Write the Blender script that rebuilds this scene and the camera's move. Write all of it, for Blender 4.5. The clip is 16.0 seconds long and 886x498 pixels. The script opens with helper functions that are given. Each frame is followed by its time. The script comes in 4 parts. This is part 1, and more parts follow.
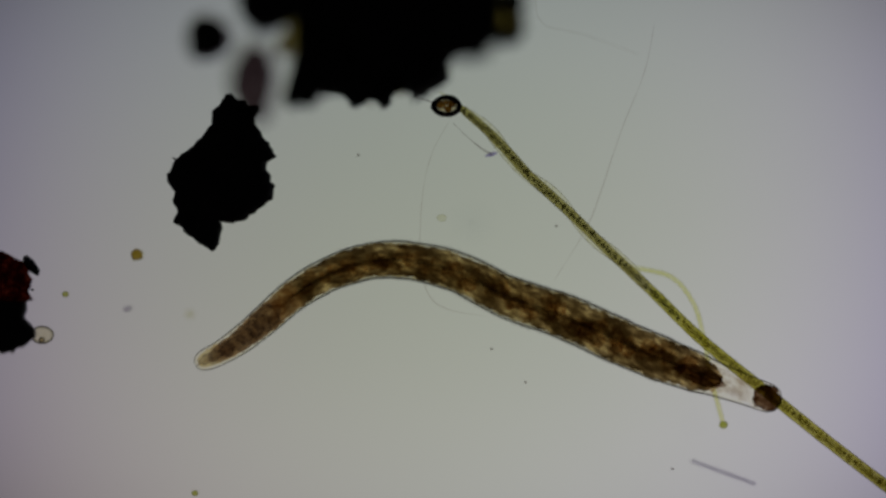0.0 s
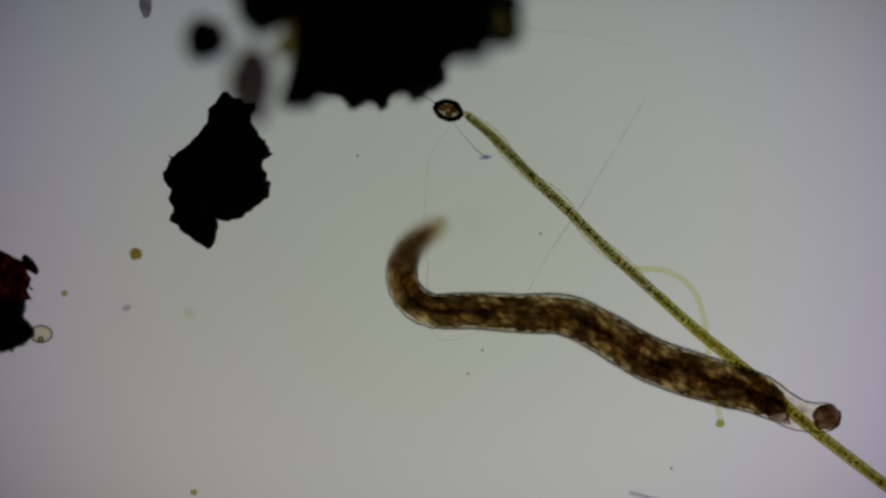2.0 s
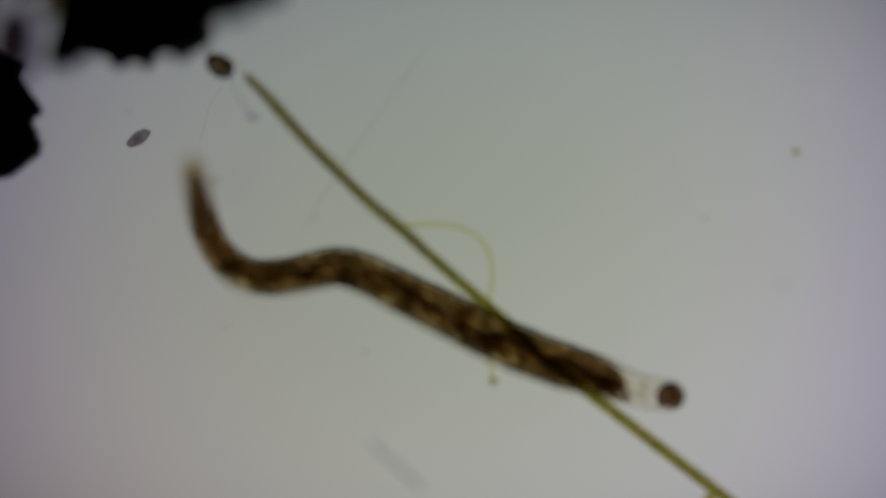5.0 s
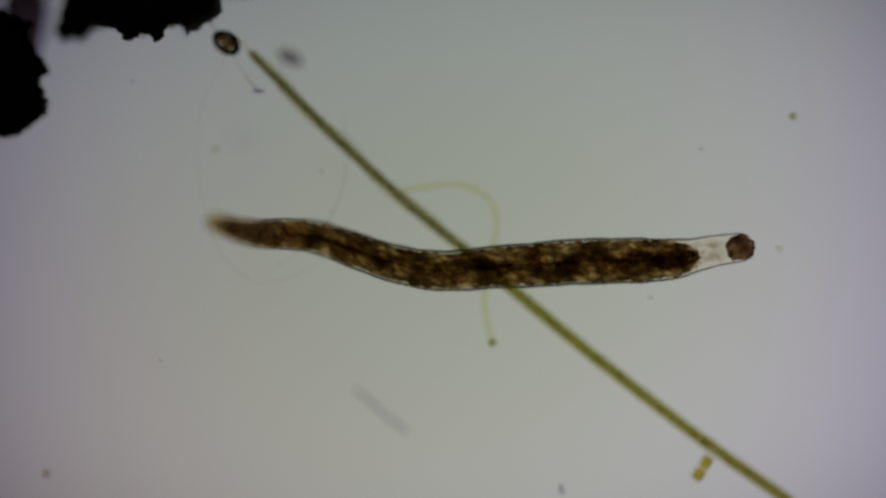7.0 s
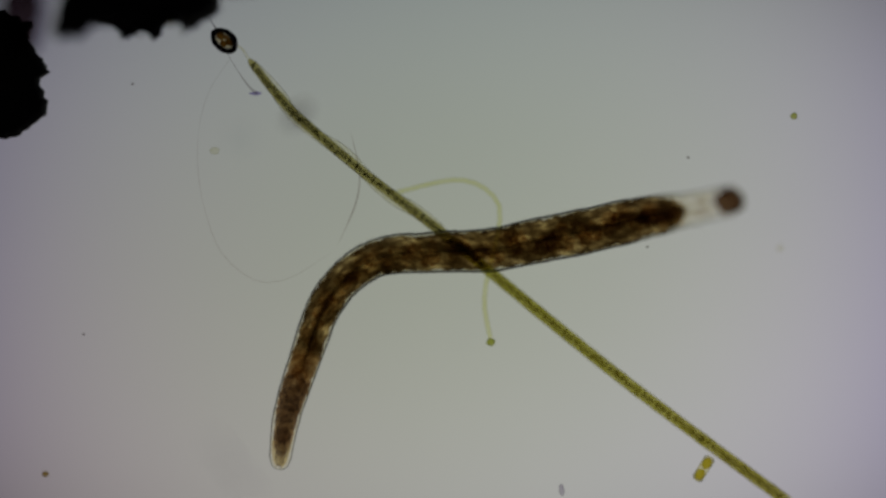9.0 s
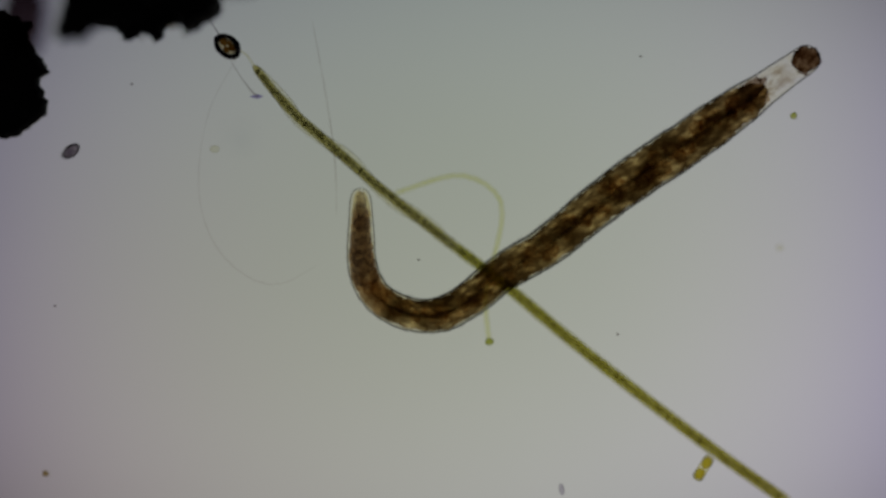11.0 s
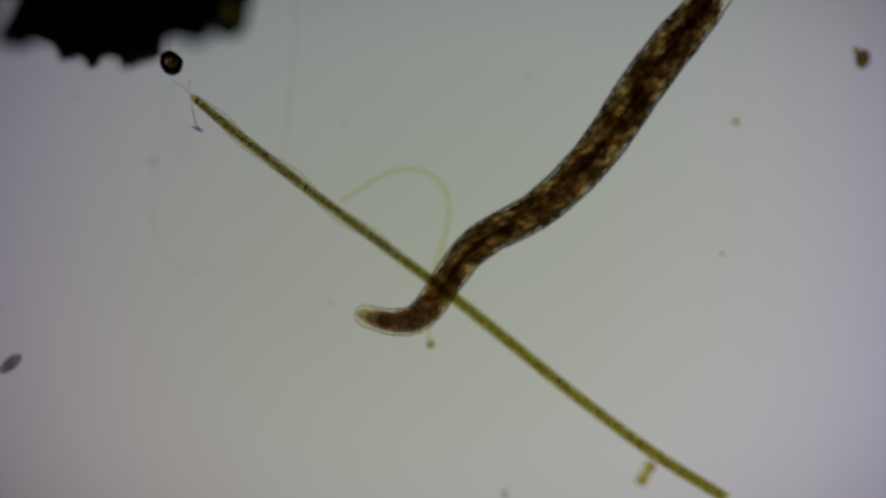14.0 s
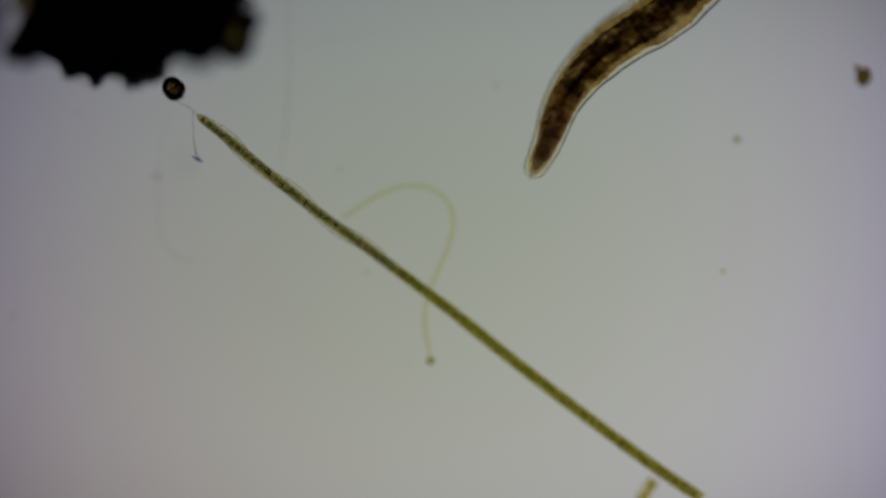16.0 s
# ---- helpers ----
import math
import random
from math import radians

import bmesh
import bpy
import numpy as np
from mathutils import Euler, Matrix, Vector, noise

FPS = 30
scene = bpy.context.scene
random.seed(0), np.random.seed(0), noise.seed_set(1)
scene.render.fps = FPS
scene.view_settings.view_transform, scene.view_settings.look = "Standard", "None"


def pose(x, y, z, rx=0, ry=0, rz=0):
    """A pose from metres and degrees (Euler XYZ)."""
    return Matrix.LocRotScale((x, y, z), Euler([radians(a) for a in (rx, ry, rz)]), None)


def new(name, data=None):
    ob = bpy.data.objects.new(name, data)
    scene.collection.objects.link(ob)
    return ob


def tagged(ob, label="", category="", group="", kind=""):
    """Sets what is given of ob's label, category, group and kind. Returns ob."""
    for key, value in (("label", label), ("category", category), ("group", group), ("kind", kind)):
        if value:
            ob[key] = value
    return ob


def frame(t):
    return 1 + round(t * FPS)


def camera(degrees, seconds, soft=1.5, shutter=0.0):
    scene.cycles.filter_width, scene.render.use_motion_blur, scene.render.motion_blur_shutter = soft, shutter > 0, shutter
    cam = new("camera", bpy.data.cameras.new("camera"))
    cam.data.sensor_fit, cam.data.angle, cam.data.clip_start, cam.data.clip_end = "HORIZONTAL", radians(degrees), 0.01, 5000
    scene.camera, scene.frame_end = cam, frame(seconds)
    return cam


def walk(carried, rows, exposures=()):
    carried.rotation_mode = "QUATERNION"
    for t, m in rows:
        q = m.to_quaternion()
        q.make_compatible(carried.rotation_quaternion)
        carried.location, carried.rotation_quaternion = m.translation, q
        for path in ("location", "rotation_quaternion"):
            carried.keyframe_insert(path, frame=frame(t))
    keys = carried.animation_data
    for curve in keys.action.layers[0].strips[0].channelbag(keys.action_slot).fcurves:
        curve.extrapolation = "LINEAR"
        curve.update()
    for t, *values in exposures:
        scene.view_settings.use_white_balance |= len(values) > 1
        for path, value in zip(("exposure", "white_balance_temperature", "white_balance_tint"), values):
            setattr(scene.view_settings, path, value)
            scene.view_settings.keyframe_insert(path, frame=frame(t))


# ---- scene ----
# One unit stands for one millimetre of the real drop of water: a thousand times life size.
# The camera looks straight down through the objective; the stage slides under it.
FOCUS = 0.045            # height of the sharp plane over the origin
REACH = 11.21            # from the lens to the sharp plane
cam = camera(8.0, 16.0, soft=2.8)
cam.data.dof.use_dof = True
cam.data.dof.focus_distance = REACH
cam.data.dof.aperture_fstop = 0.07


def over(x, y, lift=0.0):
    """The camera over the point x, y of the slide, in thousandths; lift: how far the focus is racked up."""
    return pose(x / 1000, y / 1000, FOCUS + REACH + lift / 1000)


STAGE = [
    (0, -0, 0, 0),
    (0.3, 2, -1, 0),
    (0.5, 2.5, -1.5, 0),
    (1, 2.5, -1.5, 0),
    (2, 2, -1.5, 0),
    (3, 2.5, -1.5, 0),
    (3.5, -0, 0, 0),
    (3.7, 85, 5, 1.6),
    (4, 200, 12.5, 4),
    (4.2, 380, 22, 5.6),
    (4.5, 394, 24, 8),
    (4.8, 402, 19, -32.8),
    (4.9, 404, -21, -46.4),
    (5, 404, -82, -60),
    (5.1, 404, -122, -30),
    (5.2, 404, -146, 0),
    (7.3, 404, -146, 40),
    (7.5, 404, -146, 45),
    (8, 404, -146, -22),
    (8.5, 404, -146, 0),
    (8.7, 404, -146.1, 0),
    (10.8, 404, -146.9, 25),
    (11, 404, -147, 8),
    (11.5, 402, -147, 0),
    (12, 408, -144, -4),
    (12.3, 504, -137.5, -1.6),
    (12.5, 506, -137, 0),
    (13, 505, -136.5, 15),
    (13.5, 504.5, -136.5, 45),
    (14, 504, -136.5, 50),
    (14.5, 503, -136, 51.2),
    (14.8, 502, -134, 52),
    (15, 501, -121, 52.5),
    (15.5, 502, -121, 53.8),
    (15.7, 502, -105, 54.2),
    (16, 502, -105, 55),]
walk(cam, [(t, over(x, y, lift)) for t, x, y, lift in STAGE])

# ---- world and light: a dark room, and the bright field of the lamp under the stage ----
world = bpy.data.worlds.new("room")
world.use_nodes = True
world.node_tree.nodes["Background"].inputs[0].default_value = (0.05, 0.05, 0.06, 1)
world.node_tree.nodes["Background"].inputs[1].default_value = 0.15
scene.world = world
scene.view_settings.exposure = 0.0
scene.cycles.transparent_max_bounces = 96
scene.cycles.min_transparent_bounces = 96


# ---- materials ----
def graph(name):
    m = bpy.data.materials.new(name)
    m.use_nodes = True
    m.node_tree.nodes.clear()

    def node(kind, inputs=(), **settings):
        n = m.node_tree.nodes.new(kind)
        for key, value in settings.items():
            setattr(n, key, value)
        for key, value in dict(inputs).items():
            if isinstance(value, bpy.types.NodeSocket):
                m.node_tree.links.new(value, n.inputs[key])
            else:
                n.inputs[key].default_value = value
        return n

    return m, node


def speckle(node, coarse, fine, low, high, woven=False, span=(0.36, 0.62), grain=0.35, cells=0.0, cell_scale=75.0):
    """A number between low and high that varies at two scales, different on each object; woven: it runs on from piece to piece;
    cells: the share of a pattern of rounded cells, low in their middles."""
    place = node("ShaderNodeTexCoord").outputs["Object"]
    if woven:
        place = node("ShaderNodeAttribute", attribute_name="body").outputs["Vector"]
    own = node("ShaderNodeMath", {0: node("ShaderNodeObjectInfo").outputs["Random"], 1: 37.0}, operation="MULTIPLY").outputs[0]
    moved = place if woven else node("ShaderNodeVectorMath", {0: place, 1: own}, operation="ADD").outputs[0]
    a = node("ShaderNodeTexNoise", {"Vector": moved, "Scale": coarse, "Detail": 4.0, "Roughness": 0.6}).outputs["Fac"]
    b = node("ShaderNodeTexNoise", {"Vector": moved, "Scale": fine, "Detail": 3.0, "Roughness": 0.6}).outputs["Fac"]
    mixed = node("ShaderNodeMath", {0: a, 1: 1 - grain - cells}, operation="MULTIPLY").outputs[0]
    mixed = node("ShaderNodeMath", {0: b, 1: grain, 2: mixed}, operation="MULTIPLY_ADD").outputs[0]
    if cells:
        wobble = node("ShaderNodeTexNoise", {"Vector": moved, "Scale": cell_scale * 0.9}).outputs["Color"]
        shifted = node("ShaderNodeVectorMath", {0: wobble, 1: (0.012, 0.012, 0.012), 2: moved}, operation="MULTIPLY_ADD").outputs[0]
        apart = node("ShaderNodeTexVoronoi", {"Vector": shifted, "Scale": cell_scale}).outputs["Distance"]
        ring = node("ShaderNodeMapRange", {"Value": apart, "From Min": 0.15, "From Max": 0.75, "To Min": 0.22, "To Max": 0.72}).outputs[0]
        mixed = node("ShaderNodeMath", {0: ring, 1: cells, 2: mixed}, operation="MULTIPLY_ADD").outputs[0]
    spread = node("ShaderNodeMapRange", {"Value": mixed, "From Min": span[0], "From Max": span[1], "To Min": low, "To Max": high})
    return spread.outputs[0]


def stained(name, colour, coarse=30.0, fine=140.0, low=0.5, high=1.0, woven=False, gloss=0.0, rough=0.15, edge=0.6, full=0.92, wash=None, span=(0.36, 0.62), grain=0.35, cells=0.0, cell_scale=75.0):
    """A clear, stained body: each wall that light crosses lets through colour to the power of a speckle.
    woven: the pieces of a chain, which thin out towards their ends so that neighbours melt together;
    wash: an even stain under the speckled one;
    gloss: how strongly a near-black mirror darkens the outline in place of refraction, from the slant edge on and in
    full from the slant full on."""
    m, node = graph(name)
    amount = speckle(node, coarse, fine, low, high, woven, span, grain, cells, cell_scale)
    if woven:
        thin = node("ShaderNodeAttribute", attribute_name="weight").outputs["Fac"]
        amount = node("ShaderNodeMath", {0: amount, 1: thin}, operation="MULTIPLY").outputs[0]
    through_each = [node("ShaderNodeMath", {0: c, 1: amount}, operation="POWER").outputs[0] for c in colour]
    if wash:
        even = [node("ShaderNodeMath", {0: c, 1: thin}, operation="POWER").outputs[0] for c in wash]
        through_each = [node("ShaderNodeMath", {0: a, 1: b}, operation="MULTIPLY").outputs[0] for a, b in zip(through_each, even)]
    tint = node("ShaderNodeCombineColor", dict(enumerate(through_each))).outputs[0]
    body = node("ShaderNodeBsdfTransparent", {"Color": tint}).outputs[0]
    if gloss:
        glance = node("ShaderNodeLayerWeight", {"Blend": 0.5}).outputs["Facing"]
        share = node("ShaderNodeMapRange", {"Value": glance, "From Min": edge, "From Max": full, "To Min": 0.0, "To Max": gloss}).outputs[0]
        if woven:
            left = node("ShaderNodeMath", {0: 1.0, 1: share}, operation="SUBTRACT").outputs[0]
            left = node("ShaderNodeMath", {0: left, 1: thin}, operation="POWER").outputs[0]
            share = node("ShaderNodeMath", {0: 1.0, 1: left}, operation="SUBTRACT").outputs[0]
        # near-black on purpose: paints the dark rim that bent light would leave
        skin = node("ShaderNodeBsdfGlossy", {"Color": (0.06, 0.053, 0.056, 1), "Roughness": rough}).outputs[0]
        body = node("ShaderNodeMixShader", {0: share, 1: body, 2: skin}).outputs[0]
    node("ShaderNodeOutputMaterial", {"Surface": body})
    return m


def crust(name, dark, light, scale=20.0, rough=0.8):
    """An opaque, grainy mineral crust."""
    m, node = graph(name)
    grain = speckle(node, scale, scale * 6, 0.0, 1.0)
    colour = node("ShaderNodeMix", {0: grain, 6: (*dark, 1), 7: (*light, 1)}, data_type="RGBA").outputs[2]
    bump = node("ShaderNodeBump", {"Height": grain, "Strength": 0.6, "Distance": 0.004}).outputs[0]
    body = node("ShaderNodeBsdfPrincipled", {"Base Color": colour, "Roughness": rough, "Normal": bump}).outputs[0]
    node("ShaderNodeOutputMaterial", {"Surface": body})
    return m


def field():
    """The lamp's field: a milky diffuser with the view's vignette painted into its glow, which leans to one side and
    falls off to its rim, greenish in the middle and violet outside.
    """
    m, node = graph("vignetted_lamp")
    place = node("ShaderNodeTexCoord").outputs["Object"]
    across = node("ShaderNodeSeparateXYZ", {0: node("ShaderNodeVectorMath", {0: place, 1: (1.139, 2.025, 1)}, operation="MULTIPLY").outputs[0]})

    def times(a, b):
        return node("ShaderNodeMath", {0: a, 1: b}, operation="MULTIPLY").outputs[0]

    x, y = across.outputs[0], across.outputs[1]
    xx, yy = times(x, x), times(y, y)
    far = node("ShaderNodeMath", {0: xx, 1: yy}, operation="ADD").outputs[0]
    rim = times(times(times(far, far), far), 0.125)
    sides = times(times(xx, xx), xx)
    # vignette and edge tint painted into the emission, one curve per colour channel
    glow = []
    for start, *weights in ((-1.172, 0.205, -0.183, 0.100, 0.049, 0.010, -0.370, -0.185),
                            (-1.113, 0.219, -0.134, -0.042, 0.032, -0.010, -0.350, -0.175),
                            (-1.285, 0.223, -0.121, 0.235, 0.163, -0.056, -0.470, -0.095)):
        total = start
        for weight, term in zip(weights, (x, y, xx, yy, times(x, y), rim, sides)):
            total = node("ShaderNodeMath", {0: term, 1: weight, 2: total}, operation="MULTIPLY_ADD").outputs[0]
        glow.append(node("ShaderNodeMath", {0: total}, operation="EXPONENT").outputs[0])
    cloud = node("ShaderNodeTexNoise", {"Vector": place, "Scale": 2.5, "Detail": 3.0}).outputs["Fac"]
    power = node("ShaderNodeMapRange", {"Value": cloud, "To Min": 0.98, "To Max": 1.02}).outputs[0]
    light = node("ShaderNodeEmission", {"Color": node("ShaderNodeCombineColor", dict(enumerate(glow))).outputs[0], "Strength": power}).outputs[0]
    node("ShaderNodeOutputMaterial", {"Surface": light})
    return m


PIECES = 56              # rigid rings in the worm
RING = 1.12 / PIECES     # their spacing when the worm is relaxed
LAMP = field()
GLASS = stained("slide_glass", (0.985, 0.99, 0.985), 2, 9, 0.5, 1.0)
SKIN = stained("clear_skin", (0.98, 0.96, 0.875), 70, 260, 0.0, 1.3, True, gloss=0.97, rough=0.10, edge=0.55)
GUT = stained("brown_gut_wall", (0.70, 0.66, 0.64), 34, 110, 0.0, 1.1, True, wash=(0.86, 0.745, 0.50), span=(0.40, 0.60))
GUT_TAIL = stained("smooth_gut_wall", (0.70, 0.64, 0.60), 48, 150, 0.4, 0.9, True, wash=(0.88, 0.755, 0.54), span=(0.41, 0.59))
GUT_END = stained("pale_gut_end", (0.90, 0.86, 0.78), 80, 250, 0.2, 1.0, True, wash=(0.96, 0.90, 0.72))
CORE = stained("mottled_gut_contents", (0.385, 0.345, 0.295), 27, 130, 0.04, 1.25, True, span=(0.40, 0.585), grain=0.28, cells=0.24, cell_scale=62.0)
CORE_TAIL = stained("even_gut_contents", (0.80, 0.74, 0.70), 45, 170, 0.2, 1.05, True, span=(0.40, 0.60), grain=0.35, cells=0.2, cell_scale=80.0)
CORE_MID = stained("brown_gut_contents", (0.60, 0.53, 0.485), 34, 150, 0.1, 1.15, True, span=(0.40, 0.60), grain=0.32, cells=0.22, cell_scale=70.0)
BLADE = stained("contents_blade_stain", (0.46, 0.45, 0.42), 27, 130, 0.15, 1.1, True, span=(0.40, 0.60), grain=0.28)
THROAT = stained("clear_throat", (0.72, 0.66, 0.60), 55, 190, 0.0, 0.9, True, span=(0.46, 0.66), grain=0.4)
FOOD = stained("brown_food", (0.93, 0.89, 0.84), 90, 260, 0.0, 1.8)
FOOD_THICK = stained("packed_food", (0.90, 0.85, 0.79), 90, 260, 0.1, 1.7)
FOOD_TAIL = stained("fine_food", (0.80, 0.79, 0.81), 90, 260, 0.5, 1.3)
FRONT = stained("dark_gut_front", (0.55, 0.47, 0.42), 60, 220, 0.5, 1.2)
MOUTH = stained("brown_mouth", (0.36, 0.26, 0.18), 48, 200, 0.0, 2.0, gloss=0.25, rough=0.2, edge=0.35, full=0.85)
SHEATH = stained("green_sheath", (0.71, 0.69, 0.31), 90, 300, 0.7, 1.1, True, gloss=0.7, rough=0.12, edge=0.5)
SHEATH_OLD = stained("dull_sheath", (0.73, 0.70, 0.46), 90, 300, 0.7, 1.1, True, gloss=0.7, rough=0.12, edge=0.5)
GRANULE = stained("dark_granules", (0.30, 0.285, 0.18), 120, 400, 0.6, 1.2)
GRANULE_PALE = stained("olive_granules", (0.52, 0.48, 0.28), 120, 400, 0.5, 1.2)
LOOSE = stained("loose_sheath", (0.93, 0.915, 0.80), 60, 240, 0.3, 1.0, gloss=0.5, edge=0.5)
PALE = stained("pale_thread", (0.94, 0.94, 0.73), 60, 240, 0.7, 1.1, True, gloss=0.3, edge=0.5)
FINE_HAIR = stained("fine_grey_hair", (0.93, 0.92, 0.91), 20, 90, 0.2, 1.2)
HAIR = stained("grey_hair", (0.70, 0.68, 0.68), 40, 200, 0.3, 1.2)
LONG_HAIR = stained("long_grey_hair", (0.89, 0.875, 0.87), 9, 40, -0.1, 1.3, True)
VIOLET = stained("violet_tip", (0.64, 0.60, 0.80), 60, 240, 0.5, 1.1)
OCHRE = stained("ochre_grain", (0.60, 0.50, 0.18), 120, 400, 0.6, 1.2, gloss=0.6, edge=0.4)
GREEN = stained("green_grain", (0.68, 0.70, 0.34), 120, 400, 0.6, 1.2, gloss=0.6, edge=0.4)
FAINT = stained("faint_grain", (0.93, 0.925, 0.83), 120, 400, 0.4, 1.2, gloss=0.2, edge=0.4)
DROP = stained("faint_droplet", (0.975, 0.98, 0.985), 120, 400, 0.4, 1.2, gloss=0.2, edge=0.6)
GREY = stained("grey_grain", (0.76, 0.74, 0.79), 120, 400, 0.6, 1.2, gloss=0.5, edge=0.4)
NEEDLE = stained("violet_needle", (0.72, 0.70, 0.77), 120, 400, 0.8, 1.2, gloss=0.6, edge=0.3)
BUBBLE = stained("bubble_skin", (0.93, 0.91, 0.77), 120, 400, 0.6, 1.2, gloss=0.97, edge=0.2)
SPECK = stained("dark_speck", (0.70, 0.68, 0.67), 120, 400, 0.6, 1.2, gloss=0.5, edge=0.3)
BROWN = stained("brown_grain", (0.42, 0.36, 0.16), 90, 300, 0.6, 1.4, gloss=0.6, edge=0.4)
FRUSTULE = stained("diatom_shell", (0.89, 0.87, 0.66), 60, 240, 0.6, 1.0, gloss=0.9, edge=0.3, full=0.8)
CHLORO = stained("yellow_chloroplast", (0.78, 0.72, 0.22), 90, 300, 0.7, 1.1, gloss=0.4, edge=0.4)
AMBER = stained("amber_content", (0.46, 0.34, 0.17), 90, 300, 0.3, 1.6, gloss=0.6, edge=0.4)
RUST = stained("rust_tissue", (0.26, 0.10, 0.06), 30, 120, 0.4, 2.6)
SWIMMER = stained("swimmer_body", (0.54, 0.50, 0.52), 110, 320, 0.2, 1.5, gloss=0.95, rough=0.2, edge=0.28, full=0.72)
BRIDGE = stained("brown_film", (0.22, 0.17, 0.18), 40, 160, 0.4, 1.4)
CRUST = crust("black_crust", (0.006, 0.005, 0.006), (0.03, 0.024, 0.018))
SHELL = stained("cyst_shell", (0.80, 0.74, 0.60), 60, 240, 0.3, 1.3, gloss=1.0, rough=0.15, edge=0.10, full=0.25)
WALL = crust("dark_wall", (0.006, 0.007, 0.012), (0.02, 0.02, 0.03), 60.0, 0.4)


# ---- shapes ----
def part(name, bm, material, parent=None, label="", smooth=True):
    data = bpy.data.meshes.new(name)
    bm.to_mesh(data)
    bm.free()
    data.materials.append(material)
    if smooth:
        data.polygons.foreach_set("use_smooth", [True] * len(data.polygons))
    ob = new(name, data)
    ob.parent = parent
    return tagged(ob, label)


def woven(name, bm, material, parent, at, reach, label="", closed_low=False, closed_high=False, flank=1.0, upright=False):
    """A piece of a chain that thins out to nothing at reach from its middle; at: its place along the whole, in metres;
    flank: how much of the stain is in its sides; upright: it is widest up and down."""
    ob = part(name, bm, material, parent, label)
    co = np.empty(len(ob.data.vertices) * 3)
    ob.data.vertices.foreach_get("co", co)
    co = co.reshape(-1, 3)
    weight = 1 - np.abs(co[:, 0]) / reach
    weight[(co[:, 0] < 0) & closed_low] = 1
    weight[(co[:, 0] > 0) & closed_high] = 1
    weight = weight * (flank + (1 - flank) * co[:, 2] ** 2 / (co[:, 1] ** 2 + co[:, 2] ** 2 + 1e-9))
    ob.data.attributes.new("weight", "FLOAT", "POINT").data.foreach_set("value", np.clip(weight, 0, 1))
    side, high = (co[:, 2], co[:, 1]) if upright else (co[:, 1], co[:, 2])
    body = np.stack([0.55 * (co[:, 0] + at) + 0.3 * side, side * 1.1, 0.12 * high], 1)
    ob.data.attributes.new("body", "FLOAT_VECTOR", "POINT").data.foreach_set("vector", body.ravel())
    return ob


def tube(points, radii, sides=14, flat=1.0, caps=False, bm=None):
    """A tube through points with a radius at each; flat: its height over its width."""
    bm = bm or bmesh.new()
    rings = []
    for i, p in enumerate(points):
        along = (Vector(points[min(i + 1, len(points) - 1)]) - Vector(points[max(i - 1, 0)])).normalized()
        up = Vector((0, 0, 1)) if abs(along.z) < 0.9 else Vector((0, 1, 0))
        side = up.cross(along).normalized()
        up = along.cross(side)
        rings.append([bm.verts.new(Vector(p) + radii[i] * (math.cos(a) * side + flat * math.sin(a) * up))
                      for a in (2 * math.pi * k / sides for k in range(sides))])
    for a, b in zip(rings, rings[1:]):
        for k in range(sides):
            bm.faces.new((a[k], a[(k + 1) % sides], b[(k + 1) % sides], b[k]))
    if caps:
        bm.faces.new(rings[0][::-1]), bm.faces.new(rings[-1])
    return bm


def lump(size, rough=0.1, scale=2.0, seed=0.0, detail=3, at=(0, 0, 0), bm=None, turn=0.0):
    """A rounded, uneven lump: an icosphere of that half size, pushed in and out by noise at two scales."""
    bm = bm or bmesh.new()
    made = bmesh.ops.create_icosphere(bm, subdivisions=detail, radius=1.0)["verts"]
    spin = Matrix.Rotation(radians(turn), 3, "Z")
    for v in made:
        n = v.co.normalized()
        push = noise.noise(n * scale + Vector((seed, 0, 0))) + 0.45 * noise.noise(n * scale * 3.1 + Vector((0, seed, 3)))
        v.co = spin @ Vector([c * s for c, s in zip(n * (1 + rough * push), size)]) + Vector(at)
    return bm


def crag(size, seed, at, bm=None, detail=4, rough=0.5):
    """A broken lump with flat faces and a ragged edge."""
    bm = bm or bmesh.new()
    made = bmesh.ops.create_icosphere(bm, subdivisions=detail, radius=1.0)["verts"]
    for v in made:
        n = v.co.normalized()
        cell = noise.cell(n * 2.2 + Vector((seed, 0, 0)))
        push = rough * (0.45 * cell + 0.5 * noise.noise(n * 1.7 + Vector((seed, 7, 0))) + 0.30 * noise.noise(n * 6 + Vector((0, seed, 0)))
                        + 0.16 * noise.noise(n * 17 + Vector((seed, 0, 5))))
        v.co = Vector([c * s for c, s in zip(n * (0.95 + push), size)]) + Vector(at)
    return bm


